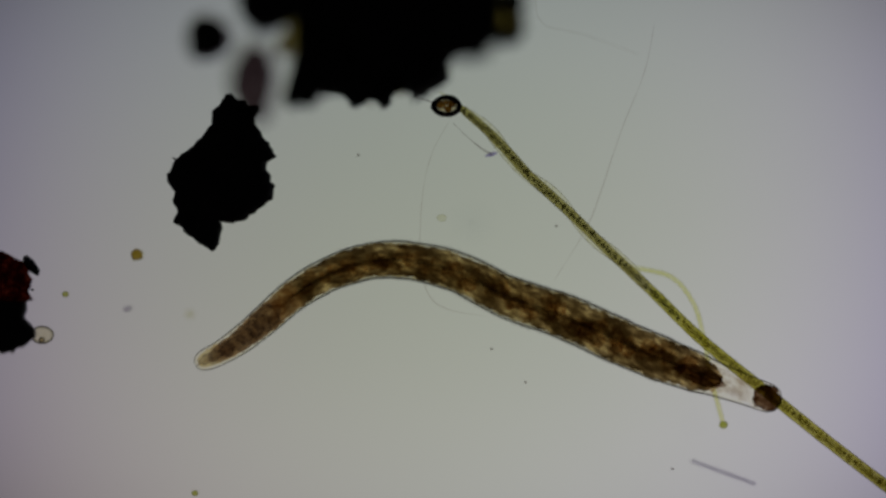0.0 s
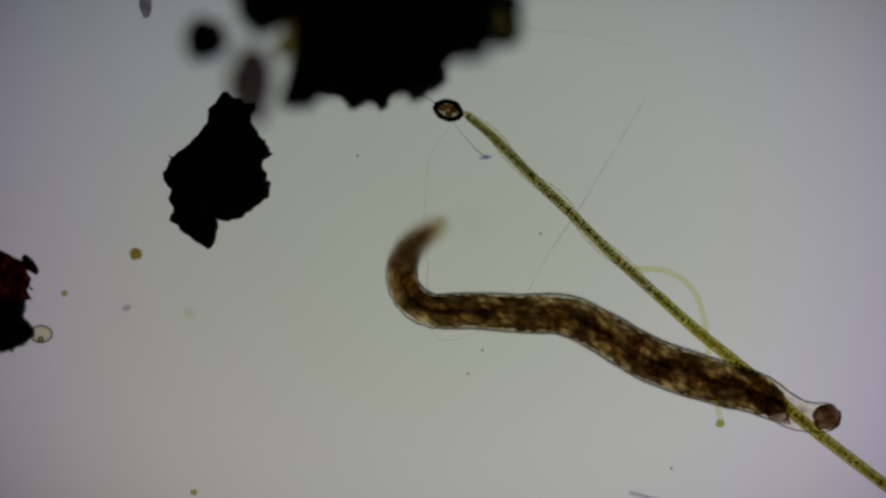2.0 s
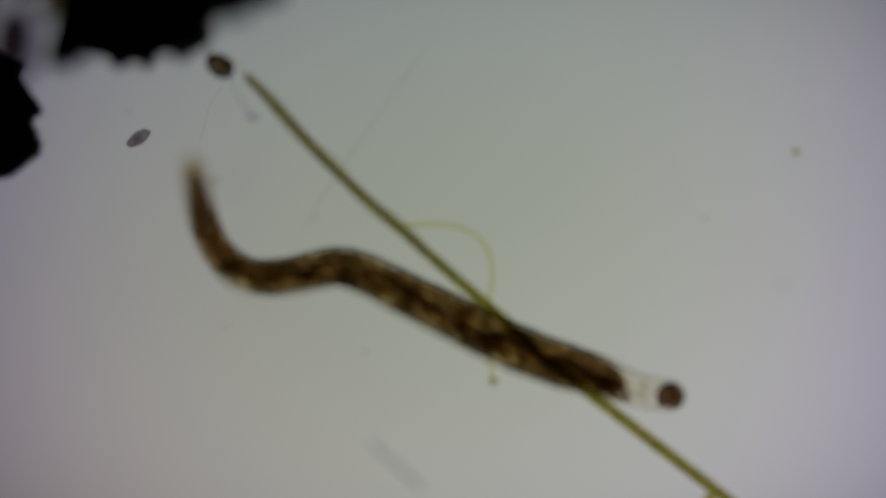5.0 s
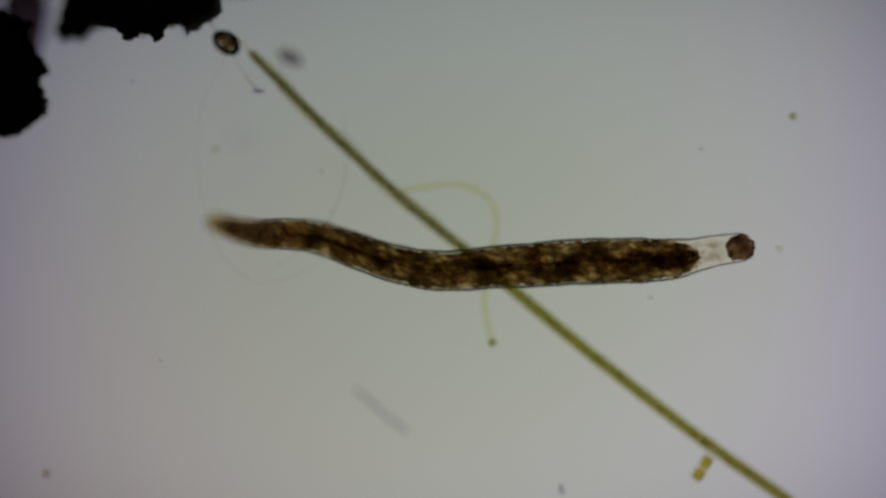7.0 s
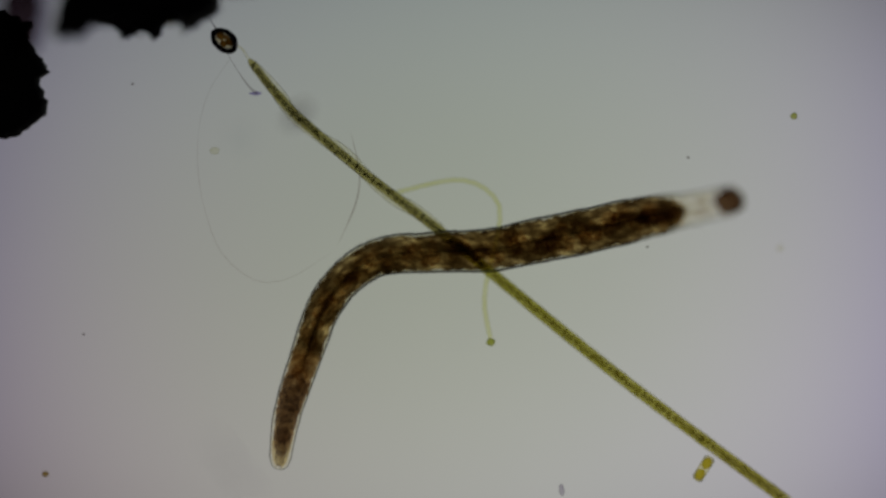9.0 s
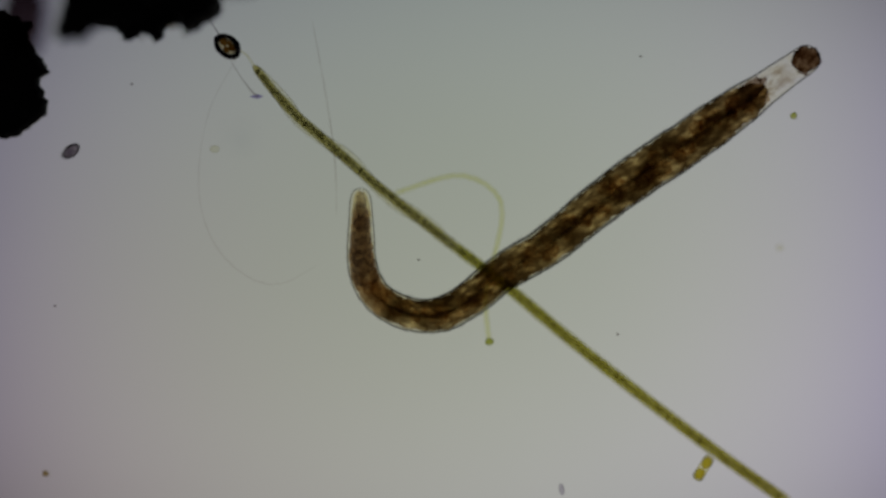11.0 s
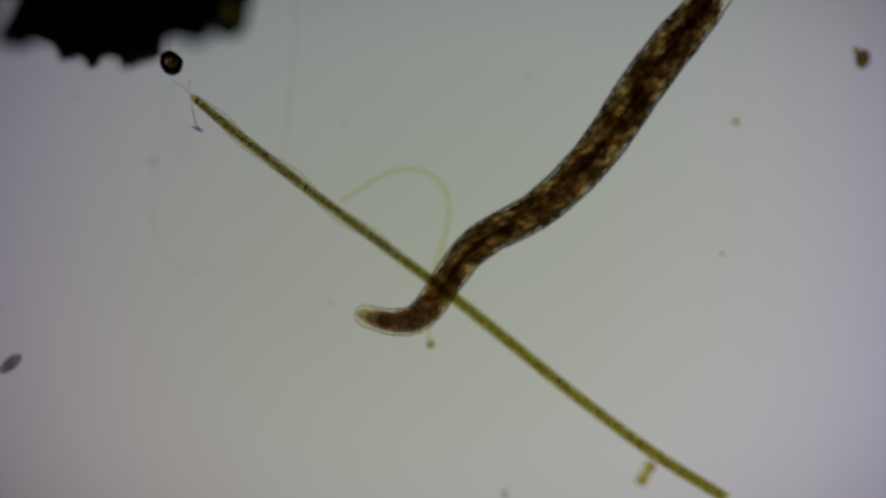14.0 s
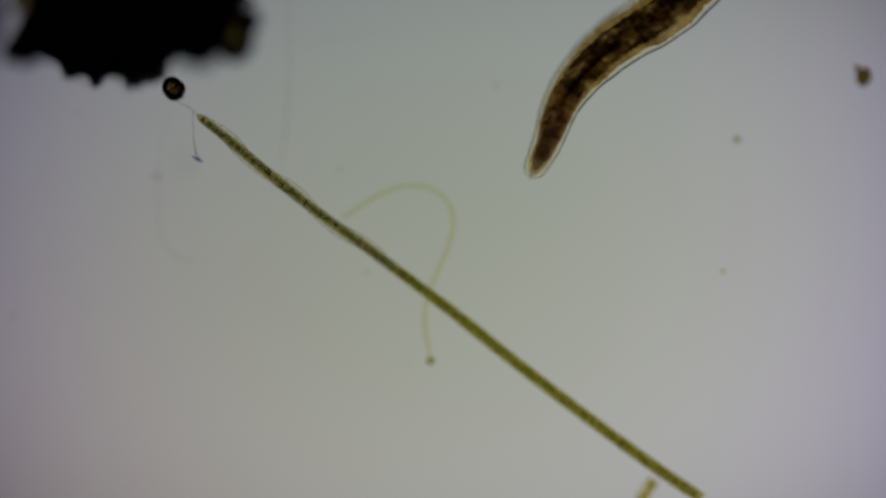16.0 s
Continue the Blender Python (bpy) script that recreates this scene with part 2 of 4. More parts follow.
def slab(outline, height, seed, jag=0.003):
    """A flat splinter: a broken outline with ragged edges, thicker in the middle."""
    bm = bmesh.new()
    edge = []
    for a, b in zip(outline, outline[1:] + outline[:1]):
        a, b = Vector((*a, 0)) / 1000, Vector((*b, 0)) / 1000
        steps = max(2, int((b - a).length / 0.006))
        for k in range(steps):
            p = a.lerp(b, k / steps)
            p += jag * Vector((noise.noise(p * 90 + Vector((seed, 0, 0))), noise.noise(p * 90 + Vector((0, seed, 0))), 0)) * 1.6
            edge.append(p)
    middle = sum(edge, Vector()) / len(edge)
    layers = []
    for shrink, z in ((0.93, 0.0), (1.0, 0.35), (0.985, 0.75), (0.9, 1.0)):
        layers.append([bm.verts.new(middle + (p - middle) * (shrink + 0.02 * noise.noise(p * 60 + Vector((z * 9, seed, 0)))) + Vector((0, 0, height * z)))
                       for p in edge])
    for a, b in zip(layers, layers[1:]):
        for k in range(len(edge)):
            bm.faces.new((a[k], a[(k + 1) % len(edge)], b[(k + 1) % len(edge)], b[k]))
    bm.faces.new(layers[0][::-1]), bm.faces.new(layers[-1])
    return bm


def still(name, x, y, label, category, group="", z=FOCUS, turn=0.0):
    """An empty for a thing at x, y of the slide, in thousandths."""
    ob = new(name)
    ob.matrix_basis = pose(x / 1000, y / 1000, z, 0, 0, turn)
    return tagged(ob, label, category, group)


# ---- chains of rigid pieces that crawl and bend ----
def smooth_through(times, values, t):
    """Values at t along a curve through the rows of values, with no overshoot."""
    i = int(np.clip(np.searchsorted(times, t) - 1, 0, len(times) - 2))
    h = np.diff(times)
    d = np.diff(values, axis=0) / h.reshape(-1, *[1] * (values.ndim - 1))

    def slope(k):
        if k == 0 or k == len(times) - 1:
            return d[min(k, len(d) - 1)] * 0.5
        a, b = d[k - 1], d[k]
        w1, w2 = 2 * h[k] + h[k - 1], h[k] + 2 * h[k - 1]
        with np.errstate(divide="ignore", invalid="ignore"):
            return np.where(a * b > 0, (w1 + w2) / (w1 / a + w2 / b), 0.0)

    s = np.clip((t - times[i]) / h[i], 0, 1)
    return ((1 + 2 * s) * (1 - s) ** 2 * values[i] + s * (1 - s) ** 2 * h[i] * slope(i)
            + s * s * (3 - 2 * s) * values[i + 1] + s * s * (s - 1) * h[i] * slope(i + 1))


def chain(shapes, places, step, hold=0.6, stations=29, roll=None):
    """Poses over time of the pieces of a chain. shapes: rows of seconds and the line's points, in thousandths;
    places: where each piece sits along it, 0 to 1; hold: the place that moves along its own path while the rest turns about it."""
    times, angle, climb, length, anchor = [], [], [], [], []
    kept = int(hold * (stations - 1))
    for t, *points in shapes:
        p = np.array([q if len(q) == 3 else (*q, 45) for q in points], float) / 1000
        fine = []
        for k in range(len(p) - 1):                      # round the corners
            a, b, c, d = p[max(k - 1, 0)], p[k], p[k + 1], p[min(k + 2, len(p) - 1)]
            for s in np.arange(8) / 8:
                fine.append(0.5 * (2 * b + (c - a) * s + (2 * a - 5 * b + 4 * c - d) * s ** 2 + (3 * b - a - 3 * c + d) * s ** 3))
        fine = np.array(fine + [p[-1]])
        run = np.concatenate([[0], np.cumsum(np.linalg.norm(np.diff(fine, axis=0), axis=1))])
        at = np.linspace(0, run[-1], stations)
        q = np.stack([np.interp(at, run, fine[:, k]) for k in range(3)], 1)
        v = np.diff(q, axis=0)
        turn = np.unwrap(np.arctan2(v[:, 1], v[:, 0])[::-1])[::-1]
        if angle:
            turn = turn - 2 * np.pi * np.round((turn[-1] - angle[-1][-1]) / (2 * np.pi))
        times.append(t), angle.append(turn), anchor.append(q[kept])
        climb.append(np.arcsin(np.clip(v[:, 2] / np.linalg.norm(v, axis=1), -1, 1)))
        length.append([run[-1] / (stations - 1)])
    times, angle, climb, length, anchor = np.array(times), np.array(angle), np.array(climb), np.array(length), np.array(anchor)
    rows = [[] for _ in places]
    mid = (np.arange(stations - 1) + 0.5) / (stations - 1)
    for t in np.arange(0, 16 + step / 2, step):
        a, c = smooth_through(times, angle, t), smooth_through(times, climb, t)
        v = smooth_through(times, length, t)[0] * np.stack([np.cos(c) * np.cos(a), np.cos(c) * np.sin(a), np.sin(c)], 1)
        q = np.concatenate([[np.zeros(3)], np.cumsum(v, axis=0)])
        q += smooth_through(times, anchor, t) - q[kept]
        for row, u in zip(rows, places):
            x, y, z = (np.interp(u, np.arange(stations) / (stations - 1), q[:, k]) for k in range(3))
            yaw, pitch = np.interp(u, mid, a), np.interp(u, mid, c)
            m = Matrix.Translation((x, y, z)) @ Matrix.Rotation(yaw, 4, "Z") @ Matrix.Rotation(-pitch, 4, "Y")
            row.append((t, m @ Matrix.Rotation(radians(roll(t)), 4, "X") if roll else m))
    return rows


# ---- the slide and the lamp under it ----
def build_slide():
    bm = bmesh.new()
    bmesh.ops.create_cube(bm, size=1.0)
    bmesh.ops.scale(bm, vec=(4.2, 3.2, 0.12), verts=bm.verts)
    bmesh.ops.translate(bm, vec=(0.25, 0.0, -0.06 + SLIDE), verts=bm.verts)
    bmesh.ops.bevel(bm, geom=bm.edges[:], offset=0.02, segments=2, affect="EDGES")
    tagged(part("ground", bm, GLASS, smooth=False), "clear wet glass microscope slide under the drop", "slide", kind="structure")


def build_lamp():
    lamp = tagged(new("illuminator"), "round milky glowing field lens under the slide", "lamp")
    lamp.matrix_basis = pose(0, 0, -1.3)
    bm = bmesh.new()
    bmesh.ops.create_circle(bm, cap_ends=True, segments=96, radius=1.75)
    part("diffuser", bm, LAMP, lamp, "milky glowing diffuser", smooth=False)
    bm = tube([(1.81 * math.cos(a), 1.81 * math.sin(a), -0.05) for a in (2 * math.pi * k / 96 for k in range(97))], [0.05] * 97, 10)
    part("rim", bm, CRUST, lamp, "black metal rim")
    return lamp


SLIDE = -0.024
build_slide()
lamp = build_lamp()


# ---- the worm ----
def girth(u):
    """Half the worm's width at u, from the tapering end to the blunt one."""
    return float(np.interp(u, GIRTH_U, GIRTH_R)) / 1000


def depth(u):
    """Its height over its width: it is flattened sideways."""
    return float(np.interp(u, (0, 0.12, 0.3, 0.5, 0.72, 0.85, 0.93, 1), (1.05, 1.2, 1.6, 1.72, 1.6, 1.35, 1.1, 1.05)))


GIRTH_U = (0, 0.004, 0.010, 0.022, 0.06, 0.12, 0.25, 0.4, 0.5, 0.58, 0.68, 0.8, 0.855, 0.9, 0.94, 0.965, 0.982, 0.993, 1)
GIRTH_R = (7, 13, 17, 20.5, 23.5, 27, 31, 34.5, 37, 39, 41, 40.5, 36.5, 30.5, 27.5, 27.5, 26, 19.5, 8)


def nested(i):
    """Neighbours in a chain slide into each other, so no two next to each other are equally wide."""
    return 1 - 0.009 * (3 * i % 4) - 0.0007 * (i % 5)


def sleeve(u, across, radius, sides=30, low=False, high=False, fit=1.0, flat=1.0, thin=1.0):
    """A short tube about the body's axis; radius gives it for each place and angle; flat presses it down, thin from the sides."""
    bm, rows = bmesh.new(), []
    for s in across:
        rows.append([])
        for a in (2 * math.pi * j / sides for j in range(sides)):
            r = radius(s, a) * fit
            rows[-1].append(bm.verts.new(((s - u) * PIECES * RING, r * thin * math.cos(a), r * depth(s) * flat * math.sin(a))))
    for a, b in zip(rows, rows[1:]):
        for j in range(sides):
            bm.faces.new((a[j], b[j], b[(j + 1) % sides], a[(j + 1) % sides]))
    if low:
        bm.faces.new(rows[0])
    if high:
        bm.faces.new(rows[-1][::-1])
    return bm


def skin_radius(s, a):
    return girth(s) * (1 + 0.02 * noise.noise(Vector((s * 30, 0.6 * math.cos(a), 0.6 * math.sin(a)))))


def gut_radius(s, a):
    fill = float(np.interp(s, (0.004, 0.010, 0.025, 0.06, 0.12, 0.3, 0.45, 0.6, 0.82, 0.86, 0.885, 0.90), (0.4, 0.62, 0.74, 0.78, 0.84, 0.88, 0.86, 0.88, 0.91, 0.88, 0.74, 0.3)))
    bulge = 0.11 * noise.noise(Vector((s * 20, math.cos(a), 0.4 * math.sin(a)))) + 0.11 * noise.noise(Vector((s * 120, 2.5 * math.cos(a), math.sin(a))))
    return min(girth(s) * fill * (1 + bulge), girth(s) * 0.96)


def core_radius(s, a):
    return float(np.interp(s, (0.012, 0.022, 0.045, 0.08), (0.1, 0.5, 0.85, 0.985))) * gut_radius(s, a) * (1 + 0.05 * noise.noise(Vector((s * 170, 3.5 * math.cos(a), 5))))


def throat_radius(s, a):
    return girth(s) * (0.74 + 0.12 * noise.noise(Vector((s * 90, 2 * math.cos(a), math.sin(a)))))


def squarish(size, power, rough, seed, at):
    """A lump with blunt ends: a rounded barrel along x."""
    bm = lump((1, 1, 1), rough, 2.0, seed, 3)
    for v in bm.verts:
        n = v.co.copy()
        n.x = math.copysign(abs(n.x) ** power, n.x)
        v.co = Vector([c * s for c, s in zip(n, size)]) + Vector(at)
    return bm


def build_worm():
    worm = tagged(new("worm"), "translucent brown freshwater worm with a mottled gut and clear skin", "worm")
    places, rings, cores = [(i + 0.5) / PIECES for i in range(PIECES)], [], []
    step = 1 / PIECES
    for i, u in enumerate(places):
        first, last = i == 0, i == PIECES - 1
        low, high = (0.0, u) if first else (u - step, u), (u, 1.0) if last else (u, u + step)
        across = [*np.linspace(*low, 12 if first else 4)[:-1], *np.linspace(*high, 12 if last else 4)]
        across = [max(0.0, min(1.0, s)) for s in across]
        ring = woven("body_ring", sleeve(u, across, skin_radius, 30, first, last, nested(i)), SKIN, worm, u * PIECES * RING, RING, "clear glassy skin", first, last)
        rings.append(ring)
        if u < 0.885:
            at, ends = u * PIECES * RING, (first, u + step > 0.885)
            across = [*np.linspace(max(u - step, 0.005), u, 6)[:-1], *np.linspace(u, u + step, 6)]
            woven("gut", sleeve(u, across, gut_radius, 32, fit=nested(i), flat=0.92), GUT_END if i < 2 else GUT_TAIL if u < 0.16 else GUT, ring, at, RING, "brown gut wall", *ends, 0.6)
        if 0 < i and u < 0.885:
            across = [*np.linspace(max(u - step, 0.013), u, 6)[:-1], *np.linspace(u, u + step, 6)]
            cores.append(woven("gut_contents", sleeve(u, across, core_radius, 32, fit=nested(i), flat=0.10), CORE_TAIL if u < 0.12 else CORE_MID if u < 0.2 else CORE, ring, at, RING, "mottled dark brown gut contents", *ends))
            # added blade, edge-on at rest: fills the gut's width when the body rolls
            if u > 0.17:
                cores.append(woven("gut_fold", sleeve(u, across, core_radius, 32, fit=nested(i), flat=0.92, thin=0.02), BLADE, ring, at, RING, "added thin upright blade of gut contents", *ends, upright=True))
            r = core_radius(u, 0.0)
            if u < 0.15:
                bm = lump((RING * 1.25, 0.9 * r, 0.6 * r), 0.6, 2.4, i * 5.1, 3)
                part("food_lump", bm, FOOD_TAIL, ring, "soft brown lump of food")
            for k in range(0 if u < 0.15 else 2):
                x, y, z = random.uniform(-0.5, 0.5) * RING, random.uniform(-0.45, 0.45) * r, random.uniform(-0.25, 0.25) * r
                bm = lump((RING * random.uniform(0.35, 0.7), random.uniform(0.3, 0.5) * r, 0.3 * r), 0.9, 2.4, i * 7.3 + 3 * k, 3, (x, y, z), turn=random.uniform(-50, 50))
                part("food_lump", bm, FOOD_THICK if u > 0.55 else FOOD, ring, "dark brown lump of food")
        if 0.875 < u < 0.955:
            across = [*np.linspace(u - step, u, 5)[:-1], *np.linspace(u, min(u + step, 0.97), 5)]
            woven("throat", sleeve(u, across, throat_radius, 24, fit=nested(i), flat=0.4), THROAT, ring, u * PIECES * RING, RING, "clear throat with pale flecks")
        if i == PIECES - 8:
            bm = lump((0.044, 0.0160, 0.018), 0.35, 2.2, 6.0, 3, (0.008, 0, 0))
            front = part("gut_front", bm, FRONT, ring, "dark slanting front end of the gut")
        if i == PIECES - 2:
            part("mouth", squarish((0.0240, 0.0225, 0.022), 0.75, 0.36, 4.0, (0.005, 0, 0)), MOUTH, ring, "round brown mouth bulb")
    return worm, places, rings, cores, front


# ---- the green filament and its loose ends ----
CELLS = 66


def build_filament():
    filament = tagged(new("algal_filament"), "long olive green algal filament with dark cells inside", "alga")
    places, cells = [(i + 0.5) / CELLS for i in range(CELLS)], []
    for i, u in enumerate(places):
        half = 0.0200
        r = float(np.interp(u, (0.3, 0.55), (0.0088, 0.0104))) * nested(i) * (0.8 + 0.2 * min(1, u * 12)) * (1 + 0.05 * noise.noise(Vector((i * 0.9, 0, 0))))
        if i == 0:
            bm = tube([(-half * x, 0, 0) for x in (1.0, 0.92, 0.75, 0.4, 0.0, -1.0)], [r * w for w in (0.12, 0.45, 0.75, 0.95, 1, 1)], 14, caps=True)
        else:
            bm = tube([(-half, 0, 0), (-half * 0.4, 0, 0), (0, 0, 0), (half, 0, 0)], [r] * 4, 14)
        cell = woven("cell", bm, SHEATH_OLD if u < 0.4 else SHEATH, filament, i * half, half, "olive green translucent cell", i == 0)
        cells.append(cell)
        bm = bmesh.new()
        for k in range(7):                               # cross walls
            x = (k - 3 + random.uniform(-0.22, 0.22)) * half / 7
            w = random.uniform(0.7, 0.95)
            lump((0.0010 * random.uniform(0.7, 1.4), r * 0.80 * w, r * 0.5 * w), 0.5, 2.2, i * 3.1 + k, 1, (x, r * random.uniform(-0.15, 0.15), 0), bm)
        for k in range(9):                               # loose grains between them
            w = 0.0015 * random.uniform(0.6, 1.5)
            lump((w, w, w), 0.3, 2.0, i + k * 1.7, 1, (random.uniform(-0.5, 0.5) * half, r * random.uniform(-0.7, 0.7), r * random.uniform(-0.3, 0.3)), bm)
        part("granule", bm, GRANULE if u < 0.45 else GRANULE_PALE, cell, "dark green granules")
        if i == 0:
            bm = tube([(-0.062, -0.004, 0), (-0.04, 0.002, 0), (-0.02, 0, 0), (-half * 0.4, 0, 0)], [0.0016, 0.002, 0.0032, r * 0.9], 12)
            part("empty_sheath", bm, LOOSE, cell, "empty pale sheath end")
        if i < 24:
            ends = [(x, 0.0042 * math.sin(0.62 * (i + x) + 0.4), 0.0030 * math.sin(0.41 * (i + x)) ** 2) for x in (-0.5, 0.0, 0.5)]
            bm = tube([(half * x, y, 0) for x, y, s in ends], [r * 1.06 + s for x, y, s in ends], 14)
            part("loose_sheath", bm, LOOSE, cell, "loose transparent outer sheath")
    return filament, places, cells


def build_strand(name, label, category, count, length, radius, material, flat=1.0):
    """A fine strand in rigid links."""
    strand = tagged(new(name), label, category)
    half = length / count * 1.06
    links = [woven("link", tube([(-half, 0, 0), (0, 0, 0), (half, 0, 0)], [radius * nested(i)] * 3, 8, flat), material, strand, i * half, half) for i in range(count)]
    return strand, [(i + 0.5) / count for i in range(count)], links


def build_cyst():
    cyst = tagged(new("cyst"), "dark walled oval cyst with amber contents", "cyst")
    part("wall", lump((0.0268, 0.0196, 0.0206), 0.10, 1.3, 2.0, 4), SHELL, cyst, "thick dark wall")
    for x, y, size in ((-0.010, 0.002, 0.0080), (0.003, -0.005, 0.0070), (0.009, 0.004, 0.0075), (-0.001, 0.006, 0.0050)):
        part("content", lump((size, size * 0.85, size * 0.8), 0.25, 2, x * 900, 3, (x, y, 0)), AMBER, cyst, "amber droplet")
    stalk = tube([(-0.022, 0.006, 0), (-0.045, 0.013, 0), (-0.075, 0.022, 0)], [0.0013, 0.001, 0.0008], 8)
    part("stalk", stalk, HAIR, cyst, "thin pale stalk")
    return cyst


def build_hook():
    hook = tagged(new("curved_bristle"), "thin curved violet bristle with a smudged tip", "bristle")
    line = [(-0.070 + 0.07 * s, 0.056 * (1 - s) ** 1.3, 0) for s in np.linspace(0, 1, 9)]
    part("shaft", tube(line, [0.0008] * 5 + [0.0012, 0.0016, 0.0022, 0.0028], 8), HAIR, hook, "thin grey shaft")
    line = [(-0.014, -0.003, 0.006), (-0.006, -0.001, 0.006), (0.0, 0.001, 0.006), (0.008, 0.003, 0.006)]
    part("tip", tube(line, [0.0010, 0.0030, 0.0042, 0.001], 8, 0.6), VIOLET, hook, "violet smudged tip")
    return hook


def build_swimmer():
    swimmer = tagged(new("ciliate"), "small oval grey violet ciliate gliding through the water", "ciliate")
    part("body", lump((0.024, 0.0105, 0.010), 0.12, 1.5, 8.0, 3), SWIMMER, swimmer, "oval translucent body")
    part("nucleus", lump((0.008, 0.005, 0.005), 0.2, 2, 3.0, 2, (-0.003, 0, 0)), GREY, swimmer, "darker inner body")
    return swimmer


def build_needle():
    needle = tagged(new("needle"), "straight grey violet mineral needle", "needle")
    part("rod", tube([(-0.061, 0, 0), (-0.058, 0, 0), (0.058, 0, 0), (0.061, 0, 0)], [0.001, 0.0027, 0.0027, 0.001], 6, caps=True), NEEDLE, needle)
    return needle


# ---- dark debris ----
def build_clump():
    clump = tagged(new("debris_clump"), "large black clump of mineral debris with ragged edges", "debris")
    for k, (z, height, outline) in enumerate(SLABS):
        bm = slab(outline, height / 1000, 3.7 * k + 1.3, 0.005)
        bmesh.ops.translate(bm, vec=(0, 0, z / 1000), verts=bm.verts)
        part("crust", bm, CRUST, clump, "black opaque crust", smooth=False)
    for k, (x, y, z, a, b, c) in enumerate(CRAGS):
        part("crust", crag((a / 1000, b / 1000, c / 1000), 3.7 * k + 1.3, (x / 1000, y / 1000, z / 1000)), CRUST, clump, "black opaque crust", smooth=False)
    for k, (x, y, z, a, b) in enumerate(GLASSY):
        part("mineral_grain", crag((a / 1000, b / 1000, a / 1100), 5.1 * k, (x / 1000, y / 1000, z / 1000), detail=3), BROWN, clump, "yellow brown translucent grain")
    part("satellite", crag((0.040, 0.041, 0.03), 11.0, (-0.288, -0.010, 0.13), detail=3, rough=0.2), CRUST, clump, "round black grain", smooth=False)
    part("bridge", crag((0.040, 0.072, 0.03), 15.0, (-0.206, -0.088, 0.16), detail=3, rough=0.3), BRIDGE, clump, "dim brown bridge", smooth=False)
    return clump


SLABS = [
    (20, 90, [(20, 40), (52, -70), (62, -104), (73, -121), (98, -104), (132, -88), (134, -62), (131, -40), (110, 20), (60, 60)]),
    (20, 40, [(-96, 40), (-90, -104), (-58, -108), (-40, -124), (-20, -129), (-4, -116), (6, -121), (17, -136), (28, -125), (40, -104), (62, -104), (80, -60), (80, 60)]),
    (90, 36, [(-134, 60), (-134, -20), (-144, -70), (-158, -120), (-142, -137), (-110, -122), (-76, -110), (-52, -98), (-40, 0), (-40, 60)]),
    (130, 50, [(40, 120), (60, -36), (128, -46), (170, -54), (202, -42), (216, -18), (228, 10), (230, 60), (215, 150)]),
    (100, 50, [(-246, 150), (-240, 60), (-224, 20), (-200, -4), (-170, 2), (-140, 16), (-90, 50), (-90, 150)])]
CRAGS = [
    (-10, 95, 130, 130, 130, 90), (60, 110, 120, 150, 130, 90), (-90, 90, 150, 80, 80, 60), (60, -10, 110, 90, 70, 60), (150, 70, 130, 80, 70, 60),
    (-40, -30, 110, 80, 75, 50), (236, -8, 128, 22, 17, 16), (256, 14, 128, 11, 26, 14), (250, 52, 128, 16, 26, 14),
    (-112, -118, 105, 18, 14, 10), (84, -106, 60, 14, 9, 9), (-30, -122, 42, 11, 9, 9)]
GLASSY = [(-148, -22, 130, 18, 22), (232, 26, 120, 22, 32), (212, -2, 125, 12, 14), (-132, 14, 130, 18, 22), (46, -98, 70, 12, 12), (-2, -115, 90, 9, 9)]


def build_flake():
    flake = tagged(new("debris_flake"), "black opaque jagged flake of debris", "debris")
    shape = [(10, 139), (47, 121), (66, 113), (55, 100), (58, 85), (82, 53), (95, 27), (79, 16), (80, 1), (95, -27), (90, -45), (62, -69), (32, -88), (10, -90), (-6, -88),
             (-2, -99), (-8, -131), (-20, -141), (-48, -121), (-84, -87), (-80, -66), (-89, -50), (-82, -36), (-96, -19), (-98, -4), (-83, 21), (-38, 61), (-16, 89), (-16, 107)]
    part("plate", slab(shape, 0.05, 2.0, 0.0035), CRUST, flake, "black opaque plate", smooth=False)
    part("splinter", tube([(-0.080, 0.020, 0.03), (-0.086, 0.026, 0.03), (-0.089, 0.024, 0.03)], [0.0016, 0.0012, 0.0006], 6, caps=True), CRUST, flake, "fine black splinter")
    part("chip", crag((0.011, 0.008, 0.008), 6.3, (0.056, 0.112, 0.025), detail=2), CRUST, flake, "small black chip", smooth=False)
    return flake


def build_fragment():
    fragment = still("plant_fragment", *FRAGMENT, "rust brown plant fragment with a clear bubble at its side", "debris")
    part("tissue", slab([(-70, 92), (-17, 87), (4, 77), (18, 70), (34, 62), (35, 31), (33, 12), (38, 3), (20, -8), (-70, -10)], 0.03, 4.0, 0.005), RUST, fragment, "red brown translucent tissue", smooth=False)
    part("dark_tissue", slab([(-70, -4), (-10, 0), (27, 1), (25, -28), (33, -40), (44, -54), (42, -70), (22, -80), (-3, -92), (-70, -90)], 0.04, 6.0, 0.004), CRUST, fragment, "black brown lower tissue", smooth=False)
    part("chip", lump((0.021, 0.009, 0.01), 0.2, 2, 2.0, 3, (0.036, 0.063, 0.01), turn=-50), WALL, fragment, "dark oval chip")
    bubble = part("bubble", lump((0.021, 0.0165, 0.015), 0.03, 1, 1.0, 3, (0.055, -0.06, 0.0)), BUBBLE, fragment, "clear yellowish bubble")
    part("droplet", lump((0.0058, 0.0052, 0.005), 0.05, 1, 1.0, 3, (0.054, -0.069, 0.0)), SHELL, bubble, "small inner droplet")
    return fragment


